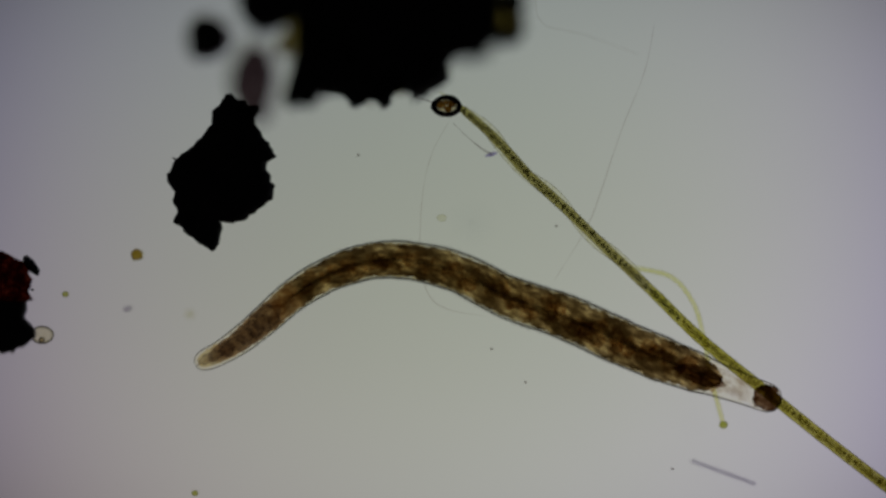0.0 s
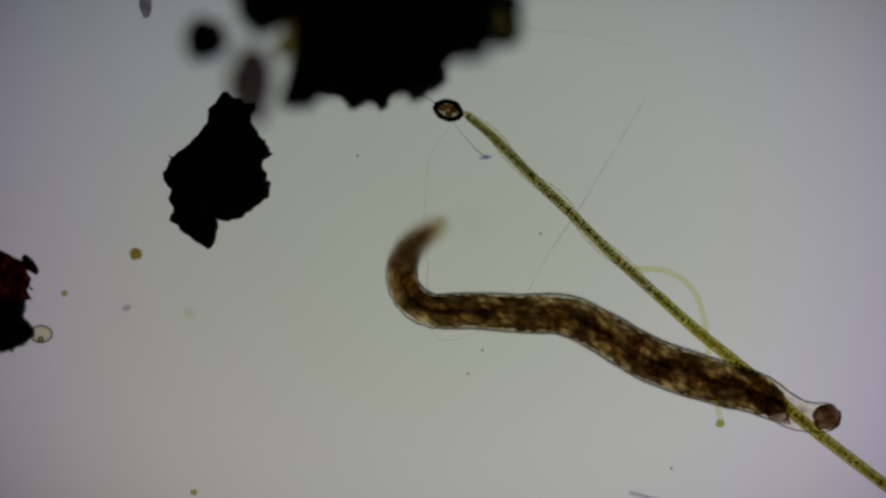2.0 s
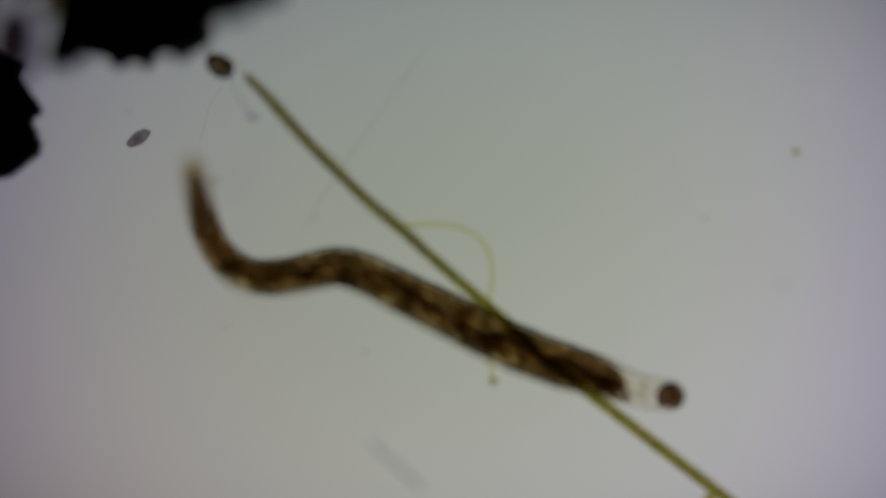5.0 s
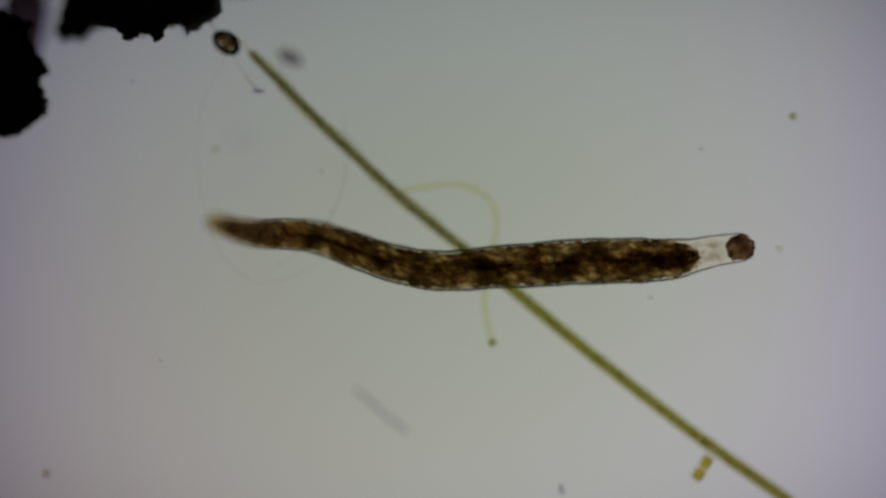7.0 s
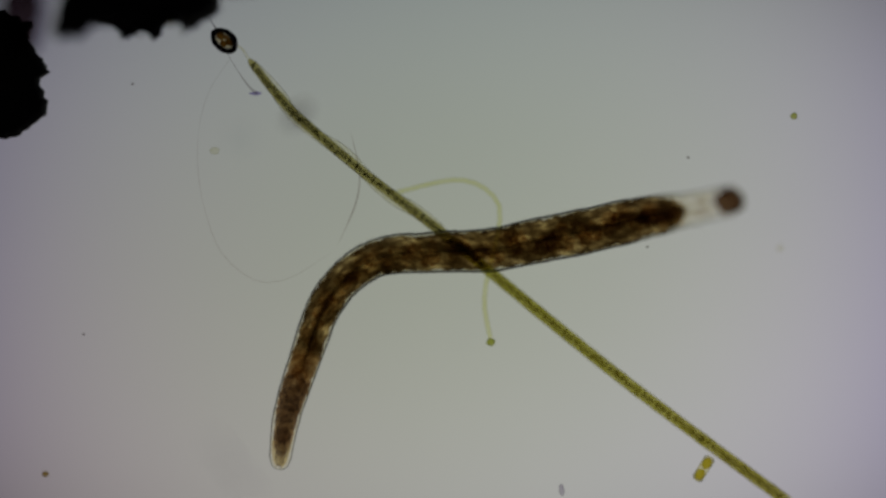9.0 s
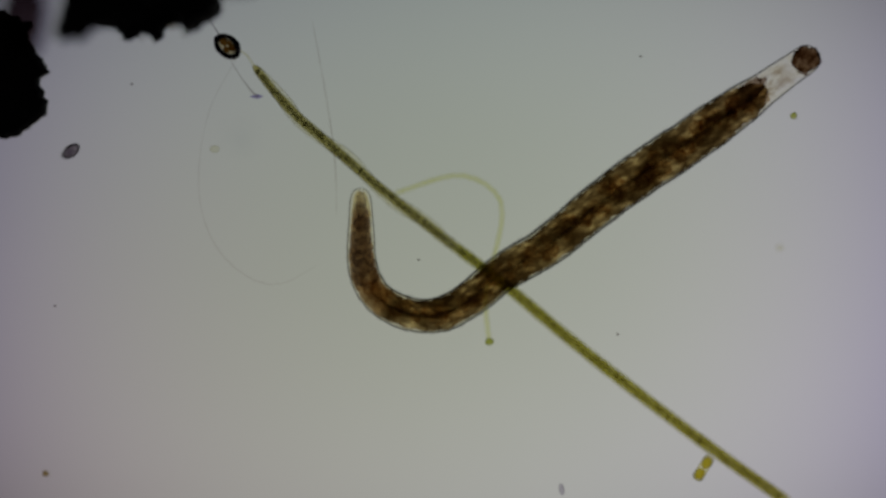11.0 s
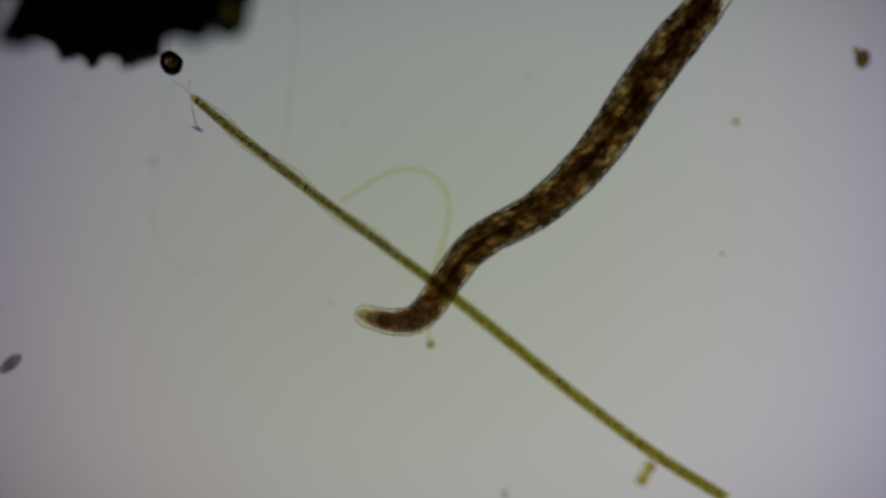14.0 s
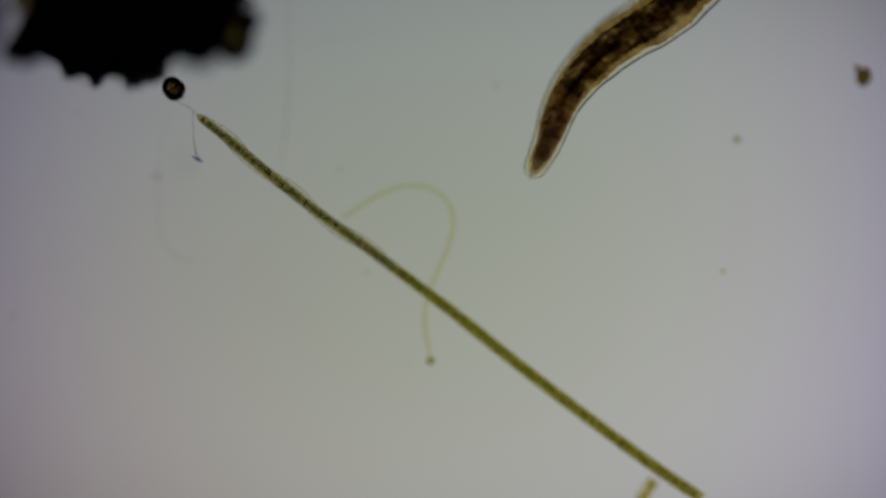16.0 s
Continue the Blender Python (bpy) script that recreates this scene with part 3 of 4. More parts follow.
def build_diatom():
    diatom = still("diatom", *DIATOM, "short rod shaped diatom with two yellow chloroplasts", "diatom", turn=58)
    bm = bmesh.new()
    bmesh.ops.create_cube(bm, size=1.0)
    bmesh.ops.scale(bm, vec=(0.049, 0.0195, 0.016), verts=bm.verts)
    bmesh.ops.bevel(bm, geom=bm.edges[:], offset=0.003, segments=2, affect="EDGES")
    part("shell", bm, FRUSTULE, diatom, "clear box shaped shell")
    for x in (-0.0122, 0.0112):
        part("chloroplast", lump((0.0108, 0.0084, 0.006), 0.15, 2, x * 500, 3, (x, 0, 0)), CHLORO, diatom, "yellow green chloroplast")
    return diatom


def build_grain(x, y, rx, ry, turn, kind):
    material, words, height = {
        "y": (OCHRE, "small ochre yellow algal grain", 0.03), "g": (GREEN, "small round green algal cell", 0.045), "c": (GREY, "small pale grey grain", 0.02),
        "p": (FAINT, "faint pale yellow grain", 0.09), "k": (WALL, "tiny dark speck", 0.04), "o": (GREY, "small oval clear shell", 0.045),
        "b": (BROWN, "dark brown green grain of debris", 0.05), "a": (OCHRE, "small ochre chip of debris", 0.055), "h": (DROP, "faint out of focus droplet", 0.2)}[kind]
    ob = part("grain", lump((rx / 1000, ry / 1000, min(rx, ry) / 1100), 0.22, 1.8, x * 0.37, 3), material)
    ob.matrix_basis = pose(x / 1000, y / 1000, height, 0, 0, turn)
    return tagged(ob, words + " in the water", "grain", "loose grains")


def build_speck(seed):
    ob = part("speck", lump((0.0027, 0.0023, 0.0022), 0.3, 2, seed, 2), SPECK)
    return tagged(ob, "tiny dark drifting speck", "speck", "drifting specks")


FRAGMENT = (-764, -92)
DIATOM = (865, -535)
GRAINS = [
    (-542, -10, 11, 10, 0, "y"), (-668, -80, 6, 5, 0, "g"), (-559, -106, 8, 5, 20, "c"), (-446, -115, 8, 7, 0, "p"), (-439, -432, 6, 5, 0, "g"),
    (-727, -72, 3, 2, 0, "k"), (-300, -545, 6, 5, 0, "y"), (614, -573, 5, 10, 10, "o"), (1025, 89, 6, 6, 0, "g"), (998, -145, 6, 6, 0, "p"),
    (1249, 201, 13, 17, -20, "b"), (1237, 216, 5, 7, 20, "a"), (50, 47, 22, 22, 0, "h"), (435, -305, 7, 7, 0, "h"),
]
worm, worm_places, worm_rings, gut_cores, gut_front = build_worm()
filament, filament_places, filament_cells = build_filament()
loop, loop_places, loop_links = build_strand("pale_thread", "thin pale yellow green thread in a loop", "thread", 22, 0.39, 0.0042, PALE)
spore = tagged(part("spore", lump((0.0075, 0.0065, 0.006), 0.3, 2, 5.0, 3), GREEN), "small green spore at the thread's end", "spore")
hair, hair_places, hair_links = build_strand("hair", "very thin straight grey hair", "hair", 20, 0.50, 0.0011, LONG_HAIR)
curl, curl_places, curl_links = build_strand("curled_hair", "very thin curled grey hair", "hair", 24, 0.46, 0.0009, LONG_HAIR)
tuft = tagged(new("short_hair"), "short thin grey hair", "hair")
part("strand", tube([(-0.116, 0.034, 0.03), (-0.106, 0.008, 0.02), (-0.086, -0.005, 0.01), (-0.013, -0.001, 0), (0.085, -0.010, 0)], [0.0010] * 5, 8), FINE_HAIR, tuft)
cyst, hook, swimmer, needle = build_cyst(), build_hook(), build_swimmer(), build_needle()
clump, flake = build_clump(), build_flake()
build_fragment()
build_diatom()
for spot in GRAINS:
    build_grain(*spot)
husk = tagged(part("husk", lump((0.0085, 0.0065, 0.006), 0.25, 2, 9.0, 3), FAINT), "faint pale oval husk adrift in the water", "grain", "loose grains")
specks = [build_speck(k * 2.3) for k in range(5)]


# ---- what moves ----
def drift(thing, rows, z=FOCUS):
    """Rows of seconds, x, y in thousandths, the turn in degrees and, where it is not z, the height in thousandths and the tilt in degrees."""
    walk(thing, [(t, pose(x / 1000, y / 1000, high[0] / 1000 if high else z, 0, high[1] if len(high) > 1 else 0, turn)) for t, x, y, turn, *high in rows])


def crawl(pieces, rows):
    for piece, row in zip(pieces, rows):
        walk(piece, row)


def contraction(t):
    """The turn of the worm about its length as it draws itself together."""
    return float(np.interp(t, (0, 5, 7.5, 8.7, 11, 15.3, 15.4, 15.5, 15.7, 16), (10, 10, 6, 5, 0, 0, 70, 74, 62, 52)))


def bend(lines, t, *points):
    """The line of a chain at t seconds, through points in thousandths."""
    lines.append((t, *points))


def motions():
    walk(lamp, [(t, pose(x / 1000, y / 1000, -1.3)) for t, x, y, lift in STAGE])
    lines = []
    bend(lines, 0, (-438, -204), (-382, -178), (-324, -134), (-259, -78), (-179, -35), (-94, -18), (16, -37), (116, -86), (216, -120), (316, -165), (416, -206), (516, -242), (598, -272))
    bend(lines, 0.3, (-402, -52, 100), (-356, -22, 70), (-309, 2), (-229, 26), (-152, 8), (-82, -15), (18, -48), (155, -90), (268, -140), (368, -182), (478, -220), (620, -268))
    bend(lines, 0.5, (-309, 99, 140), (-241, 74, 90), (-201, 29, 60), (-172, -16), (-122, -56), (-42, -62), (38, -74), (120, -98), (220, -128), (320, -170), (420, -212), (518, -256), (638, -270))
    bend(lines, 0.7, (-251, 121, 130), (-231, 59, 80), (-196, -1, 50), (-160, -42), (-98, -78), (-42, -72), (18, -72), (88, -88), (164, -110), (268, -152), (366, -192), (478, -236), (642, -270))
    bend(lines, 1, (-208, 99, 130), (-206, 19, 80), (-203, -40, 50), (-172, -86), (-122, -98), (-62, -86), (8, -76), (80, -82), (150, -110), (240, -142), (340, -190), (440, -230), (538, -260), (654, -282))
    bend(lines, 1.2, (-272, 44, 100), (-253, -5, 70), (-227, -60), (-176, -100), (-115, -106), (-62, -86), (-7, -74), (88, -94), (178, -126), (268, -162), (368, -202), (470, -240), (568, -272), (668, -296))
    bend(lines, 1.5, (-309, -181, 140), (-241, -164, 100), (-172, -129, 60), (-102, -88), (-42, -74), (18, -80), (88, -106), (160, -120), (250, -152), (340, -192), (440, -232), (540, -258), (618, -296), (693, -298))
    bend(lines, 1.8, (-93, -30, 162), (-89, -45, 145), (-70, -68, 90), (-22, -90), (50, -102), (138, -110), (228, -130), (298, -162), (378, -198), (468, -232), (558, -262), (638, -296), (700, -298))
    bend(lines, 2, (8, 44, 140), (-42, 14, 115), (-67, -25, 70), (-67, -70), (-27, -110), (48, -110), (138, -116), (220, -118), (290, -152), (370, -198), (470, -232), (560, -258), (638, -298), (703, -296))
    bend(lines, 2.2, (-66, 7, 155), (-68, -30, 135), (-64, -70, 80), (-27, -106), (48, -108), (138, -110), (218, -118), (288, -148), (368, -194), (468, -228), (558, -256), (628, -280), (686, -282))
    bend(lines, 2.5, (-53, -183, 170), (-49, -149, 134), (-37, -120, 100), (8, -106), (78, -100), (158, -110), (238, -126), (320, -162), (420, -202), (510, -222), (570, -242), (618, -260), (674, -266))
    bend(lines, 2.8, (-63, -248, 141), (-53, -199, 130), (-46, -152, 80), (10, -108), (68, -96), (111, -92), (188, -102), (252, -116), (338, -158), (418, -194), (518, -224), (598, -252), (658, -268), (723, -274))
    bend(lines, 3, (-22, -110, 135), (-42, -124, 125), (-60, -108, 108), (-48, -88, 84), (-18, -92, 60), (18, -99), (98, -100), (182, -106), (272, -126), (342, -166), (422, -202), (522, -236), (612, -262), (668, -288), (744, -298))
    bend(lines, 3.5, (-36, -217, 155), (-44, -173, 140), (-49, -144, 80), (-9, -124), (66, -104), (146, -109), (226, -119), (318, -151), (418, -196), (518, -223), (588, -241), (646, -264), (713, -273))
    bend(lines, 3.8, (-84, -175, 141), (-59, -140, 125), (-20, -111, 80), (39, -100), (123, -96), (199, -108), (284, -130), (379, -166), (469, -202), (567, -238), (669, -270), (779, -296))
    bend(lines, 4, (-24, -112, 132), (-43, -125, 120), (-60, -110, 104), (-48, -92, 80), (-18, -101, 60), (36, -114), (116, -106), (196, -122), (276, -136), (358, -164), (438, -198), (528, -228), (618, -254), (686, -282), (764, -296))
    bend(lines, 4.2, (-37, -160, 170), (-35, -141, 145), (-17, -124, 90), (24, -115), (106, -99), (186, -95), (266, -112), (347, -142), (436, -182), (516, -207), (590, -229), (666, -257), (758, -283))
    bend(lines, 4.5, (-51, -267, 147), (-35, -213, 130), (-24, -154, 80), (0, -130), (60, -110), (130, -102), (210, -120), (312, -137), (412, -177), (512, -202), (612, -237), (690, -270), (772, -287))
    bend(lines, 4.7, (-92, -139, 157), (-61, -107, 130), (-20, -80, 70), (35, -75), (100, -73), (165, -75), (235, -88), (315, -123), (423, -176), (525, -218), (625, -256), (715, -280), (827, -308))
    bend(lines, 4.9, (-61, 35, 140), (-40, -10, 90), (-16, -60), (30, -100), (90, -113), (160, -107), (234, -105), (310, -140), (396, -180), (480, -220), (560, -252), (638, -277), (730, -308), (835, -338))
    bend(lines, 5, (-37, 78, 120), (-24, 9, 80), (-10, -51), (20, -101), (70, -131), (140, -128), (220, -111), (270, -126), (340, -161), (420, -201), (500, -241), (600, -281), (680, -306), (750, -331), (828, -343))
    bend(lines, 5.2, (5, 15), (-2, -55), (-5, -105), (20, -155), (80, -175), (150, -155), (220, -105), (260, -105), (310, -155), (380, -195), (470, -235), (570, -275), (660, -305), (740, -325), (835, -339))
    bend(lines, 7.3, (9, -153, 160), (82, -145, 120), (141, -125, 80), (190, -123, 55), (250, -145, 64), (310, -170, 73), (370, -190, 82), (440, -190, 85), (520, -177, 85), (619, -165, 85), (719, -155, 85), (819, -145, 85), (888, -130, 85), (956, -118, 85))
    bend(lines, 7.5, (9, -321, 164), (63, -294, 150), (124, -240, 90), (172, -177, 54), (220, -151, 63), (272, -156, 73), (330, -180, 83), (400, -195, 90), (470, -185, 90), (520, -172, 90), (619, -160, 90), (719, -145, 90), (818, -130, 90), (878, -120, 90), (940, -106, 90))
    bend(lines, 7.7, (23, -447, 140), (62, -394, 100), (101, -315, 60), (150, -230), (202, -172), (260, -153), (320, -163), (390, -175), (464, -170), (550, -157), (650, -145), (750, -130), (840, -115), (932, -99))
    bend(lines, 8, (60, -578, 100), (109, -509, 80), (139, -430, 60), (159, -350), (178, -271), (206, -201), (254, -170), (324, -173), (404, -178), (494, -168), (584, -153), (684, -138, 60), (773, -123, 90), (831, -110, 120), (891, -98, 150))
    bend(lines, 8.2, (202, -605), (195, -505), (188, -395), (192, -305), (210, -245), (240, -195), (290, -171), (360, -173), (440, -173), (520, -155), (620, -135, 50), (719, -115, 80), (798, -100, 110), (876, -86, 150))
    bend(lines, 8.5, (295, -605), (265, -525), (230, -425), (203, -325), (200, -255), (220, -195), (270, -163), (340, -165), (420, -165), (490, -161), (580, -139), (680, -114, 60), (759, -94, 90), (817, -75, 130), (867, -60, 160))
    bend(lines, 8.7, (208, -560), (190, -465), (180, -355), (178, -271), (195, -215), (230, -175), (280, -157), (360, -157), (464, -157), (540, -145), (620, -130), (726, -107, 70), (818, -90, 110), (893, -76, 140))
    bend(lines, 10.8, (210, 9), (232, -46), (250, -106), (270, -156), (310, -206), (370, -228), (440, -221), (500, -196), (560, -171), (620, -126), (720, -56), (820, 4), (920, 64), (990, 104), (1062, 156))
    bend(lines, 11, (259, -40), (260, -106), (262, -178), (285, -230), (338, -261), (400, -264), (460, -230), (510, -188), (585, -145), (665, -80), (745, -20), (835, 40), (935, 110), (1005, 160), (1068, 203))
    bend(lines, 11.5, (293, -151), (318, -211), (358, -266), (408, -306), (453, -301), (473, -246), (483, -186), (508, -131), (573, -95), (643, -50), (723, 0), (823, 65), (923, 130), (1013, 200), (1091, 257))
    bend(lines, 11.7, (238, -285), (270, -313), (311, -327), (360, -333), (410, -327), (445, -295), (465, -245), (482, -185), (520, -129), (575, -94), (645, -49), (725, 1), (825, 66), (925, 131), (1015, 201), (1093, 258))
    bend(lines, 11.8, (225, -372), (272, -369), (327, -361), (372, -339), (412, -304), (442, -254), (460, -204), (487, -144), (547, -100), (647, -46), (727, 2), (827, 67), (927, 137), (1017, 202), (1095, 259))
    bend(lines, 12, (283, -479, 110), (344, -437, 85), (394, -373, 60), (424, -303), (444, -233), (459, -178), (494, -128), (569, -92), (649, -42), (729, 3), (829, 68), (929, 143), (1009, 198), (1097, 263))
    bend(lines, 12.3, (393, -574, 120), (397, -495, 100), (402, -406, 80), (412, -336, 60), (428, -272), (455, -212), (495, -162), (560, -106), (620, -58), (690, 4), (780, 78), (860, 148), (925, 198), (1000, 256))
    bend(lines, 12.5, (487, -582, 150), (477, -514, 130), (458, -434, 110), (440, -355, 90), (436, -287, 60), (446, -223), (482, -166), (547, -115), (607, -70), (687, 0), (777, 75), (857, 145), (927, 200), (997, 253))
    bend(lines, 12.8, (460, -492, 171), (440, -422, 170), (420, -354, 120), (402, -295, 80), (401, -241, 51), (421, -186, 51), (456, -141, 51), (521, -91, 51), (591, -41, 51), (671, 19, 51), (751, 89, 51), (821, 154, 51), (891, 214, 51), (951, 269, 51), (1021, 324, 51))
    bend(lines, 13, (289, -363, 185), (305, -294, 170), (322, -245, 100), (361, -195, 56), (421, -155, 56), (491, -121, 56), (561, -66, 56), (646, -20, 56), (726, 40, 56), (806, 110, 56), (876, 180, 56), (946, 240, 56), (1015, 290, 56), (1070, 340, 56))
    bend(lines, 13.2, (173, -235, 120), (222, -215, 90), (281, -203, 60), (361, -185, 60), (452, -150, 60), (521, -106, 60), (601, -51, 60), (674, 2, 60), (750, 69, 60), (830, 139, 60), (900, 204, 60), (960, 254, 60), (1030, 304, 60), (1085, 354, 60))
    bend(lines, 13.5, (244, -92, 72), (300, -127, 72), (356, -180, 72), (414, -210, 72), (473, -206, 72), (520, -170, 72), (580, -121, 72), (670, -71, 72), (740, -11, 72), (810, 69, 72), (880, 159, 72), (939, 229, 72), (994, 288, 72), (1069, 373, 72))
    bend(lines, 13.8, (321, -150, 80), (356, -195, 80), (391, -235, 80), (440, -260, 80), (490, -255, 80), (540, -225, 80), (590, -175, 80), (660, -106, 80), (725, -41, 80), (785, 39, 80), (847, 124, 80), (907, 203, 80), (967, 283, 80), (1048, 388, 80))
    bend(lines, 14, (350, -248, 81), (408, -265, 81), (461, -259, 81), (506, -201, 81), (545, -146, 81), (592, -109, 81), (662, -74, 81), (733, -14, 81), (793, 56, 81), (853, 147, 81), (912, 226, 81), (972, 296, 81), (1051, 391, 81))
    bend(lines, 14.3, (318, -293, 81), (370, -265, 81), (415, -230, 81), (465, -175, 81), (504, -120, 81), (559, -90, 81), (619, -80, 81), (674, -60, 81), (727, 4, 81), (783, 82, 81), (843, 172, 81), (904, 247, 81), (964, 323, 81), (1036, 418, 81))
    bend(lines, 14.5, (467, -356, 82), (467, -294, 82), (459, -235, 82), (459, -175, 82), (484, -120, 82), (539, -80, 82), (609, -70, 82), (673, -54, 82), (723, 11, 82), (783, 100, 82), (843, 190, 82), (903, 260, 82), (953, 319, 82), (1032, 419, 82))
    bend(lines, 14.8, (640, -389, 82), (588, -342, 82), (533, -292, 82), (493, -248, 82), (476, -203, 82), (488, -153, 82), (528, -108, 82), (588, -71, 82), (643, -28, 82), (702, 41, 82), (762, 126, 82), (822, 214, 82), (882, 284, 82), (956, 380, 82))
    bend(lines, 15, (667, -431, 83), (612, -369, 83), (547, -319, 83), (492, -269, 83), (472, -210, 83), (482, -160, 83), (527, -120, 83), (592, -84, 83), (651, -14, 83), (721, 55, 83), (781, 135, 83), (841, 225, 83), (911, 295, 83), (980, 384, 83))
    bend(lines, 15.3, (692, -441, 83), (617, -369, 83), (547, -314, 83), (488, -269, 83), (463, -210, 83), (478, -155, 83), (537, -100, 83), (602, -34, 83), (672, 45, 83), (752, 125, 83), (831, 225, 83), (901, 295, 83), (966, 369, 83))
    bend(lines, 15.4, (498, -215, 84), (533, -150, 84), (568, -80, 84), (612, -15, 84), (662, 44, 84), (707, 94, 84), (747, 149, 84), (789, 207, 84))
    bend(lines, 15.5, (500, -195, 84), (533, -135, 84), (571, -74, 84), (634, -8, 84), (699, 49, 84), (748, 112, 84), (786, 174, 84), (831, 240, 84))
    bend(lines, 15.7, (558, -102, 84), (603, -34, 84), (638, 26, 84), (697, 85, 84), (757, 155, 84), (827, 245, 84), (897, 325, 84), (951, 389, 84))
    bend(lines, 16, (658, 25, 85), (688, 86, 85), (713, 156, 85), (763, 221, 85), (823, 271, 85), (893, 315, 85), (962, 385, 85), (1042, 470, 85), (1122, 555, 85), (1192, 634, 85))
    crawl(worm_rings, chain(lines, worm_places, 0.1, 0.62, roll=contraction))
    for core in gut_cores:                               # what the gut holds stays level, and turns over as the body draws together
        walk(core, [(t, pose(0, 0, 0, upright - contraction(t))) for t, upright in ((0, 0), (5, 0), (11, 0), (15.3, 0), (15.4, 88), (15.5, 88), (15.7, 68), (16, 8))])
    walk(gut_front, [(t, pose(x / 1000, y / 1000, 0, 0, 0, turn)) for t, x, y, turn in (
        (0, -6, -3, 0), (1, -2, -5, -4), (2, 2, -10, -10), (5.2, 2, -10, -10), (7.3, -18, 0, 0), (8.7, -18, 0, 0), (10.8, -6, 8, 8), (14, -6, 8, 8), (16, -8, 3, 0))])
    lines = []
    bend(lines, 0, (36, 246), (96, 193), (146, 136), (226, 63), (296, -6), (366, -71), (456, -159), (576, -256), (686, -344), (784, -419), (916, -514))
    bend(lines, 1, (38, 238), (98, 190), (158, 130), (238, 54), (308, -16), (378, -78), (458, -152), (558, -232), (638, -300), (786, -414), (918, -510))
    bend(lines, 2, (46, 234), (98, 190), (158, 128), (238, 52), (308, -18), (378, -80), (458, -152), (558, -232), (638, -306), (786, -420), (918, -516))
    bend(lines, 3, (50, 222), (108, 172), (158, 120), (238, 44), (318, -30), (378, -86), (468, -160), (558, -240), (638, -306), (786, -426), (918, -520))
    bend(lines, 3.5, (54, 219), (106, 175), (156, 123), (236, 46), (316, -31), (376, -89), (466, -164), (556, -239), (646, -314), (784, -421), (916, -519))
    bend(lines, 4, (54, 220), (116, 164), (166, 109, 44), (246, 32, 44), (316, -37, 44), (416, -122, 43), (506, -197, 43), (596, -272, 43), (686, -337, 43), (816, -435, 43), (936, -522, 43))
    bend(lines, 4.5, (60, 217), (120, 160, 44), (180, 95, 44), (250, 30, 43), (330, -45, 42), (410, -113, 41), (500, -190, 41), (590, -260, 41), (688, -338, 41), (797, -424, 41), (926, -520, 41))
    bend(lines, 5, (62, 219), (130, 147, 44), (190, 81, 43), (260, 14, 42), (340, -56, 41), (420, -128, 40), (500, -197, 39), (597, -285, 39), (696, -362, 39), (806, -447, 39), (916, -532, 39))
    bend(lines, 5.2, (62, 207), (130, 140, 43), (200, 67, 42), (270, 0, 41), (350, -70, 40), (440, -140, 39), (530, -215, 38), (630, -300, 38), (730, -380, 38), (870, -480, 38), (1030, -590, 38))
    bend(lines, 7.3, (68, 198, 40), (130, 135, 39), (200, 65, 37), (280, -10, 35), (360, -81, 33), (440, -145, 31), (530, -220, 30), (630, -303, 30), (740, -390, 30), (871, -490, 30), (1021, -596, 30))
    bend(lines, 8, (72, 190, 30), (130, 130, 29), (200, 60, 28), (270, -5, 27), (350, -71, 26), (430, -137, 26), (520, -213, 25), (620, -295, 25), (741, -390, 25), (881, -496, 25), (1011, -591, 25))
    bend(lines, 8.5, (67, 183), (130, 105, 42), (200, 43, 40), (270, -15, 37), (340, -67, 34), (420, -130, 32), (510, -205, 30), (620, -295, 30), (740, -390, 30), (881, -495, 30), (1011, -591, 30))
    bend(lines, 10.8, (75, 171, 50), (130, 104), (200, 42, 41), (280, -28, 37), (360, -93, 32), (450, -161, 28), (530, -224, 25), (630, -308, 25), (741, -396, 25), (881, -502, 25), (1011, -592, 25))
    bend(lines, 11.5, (76, 166, 48), (128, 101), (198, 40, 42), (268, -21, 38), (348, -80, 35), (428, -146, 32), (508, -206, 30), (618, -298, 30), (738, -391, 30), (879, -496, 30), (1004, -589, 30))
    bend(lines, 12, (74, 165, 47), (134, 97), (204, 37, 42), (274, -23, 40), (354, -81, 38), (434, -147, 36), (514, -210, 35), (624, -301, 35), (744, -393, 35), (884, -498, 35), (1005, -585, 35))
    bend(lines, 12.5, (79, 164), (132, 101, 44), (202, 39, 43), (272, -21, 42), (352, -81, 41), (437, -154, 40), (522, -219, 40), (622, -301, 40), (742, -398, 40), (882, -501, 40), (1000, -578, 40))
    bend(lines, 13, (79, 159, 50), (131, 97, 50), (201, 36, 51), (271, -24, 51), (351, -84, 52), (436, -153, 52), (521, -218, 53), (621, -300, 53), (741, -397, 53), (881, -500, 53), (996, -577, 53))
    bend(lines, 13.5, (67, 144, 80), (122, 94, 77), (201, 29, 75), (271, -28, 72), (351, -88, 69), (436, -153, 66), (520, -218, 65), (620, -300, 65), (740, -397, 65), (880, -500, 65), (1000, -577, 65))
    bend(lines, 14, (67, 128, 90), (121, 82, 86), (201, 19, 81), (271, -36, 77), (350, -94, 73), (435, -157, 68), (520, -220, 66), (620, -300, 66), (740, -397, 66), (879, -500, 66), (1004, -577, 66))
    bend(lines, 14.5, (64, 121, 91), (120, 76, 87), (200, 14, 83), (270, -38, 78), (349, -97, 74), (432, -161, 69), (517, -222, 67), (617, -304, 67), (737, -400, 67), (876, -503, 67), (1003, -576, 67))
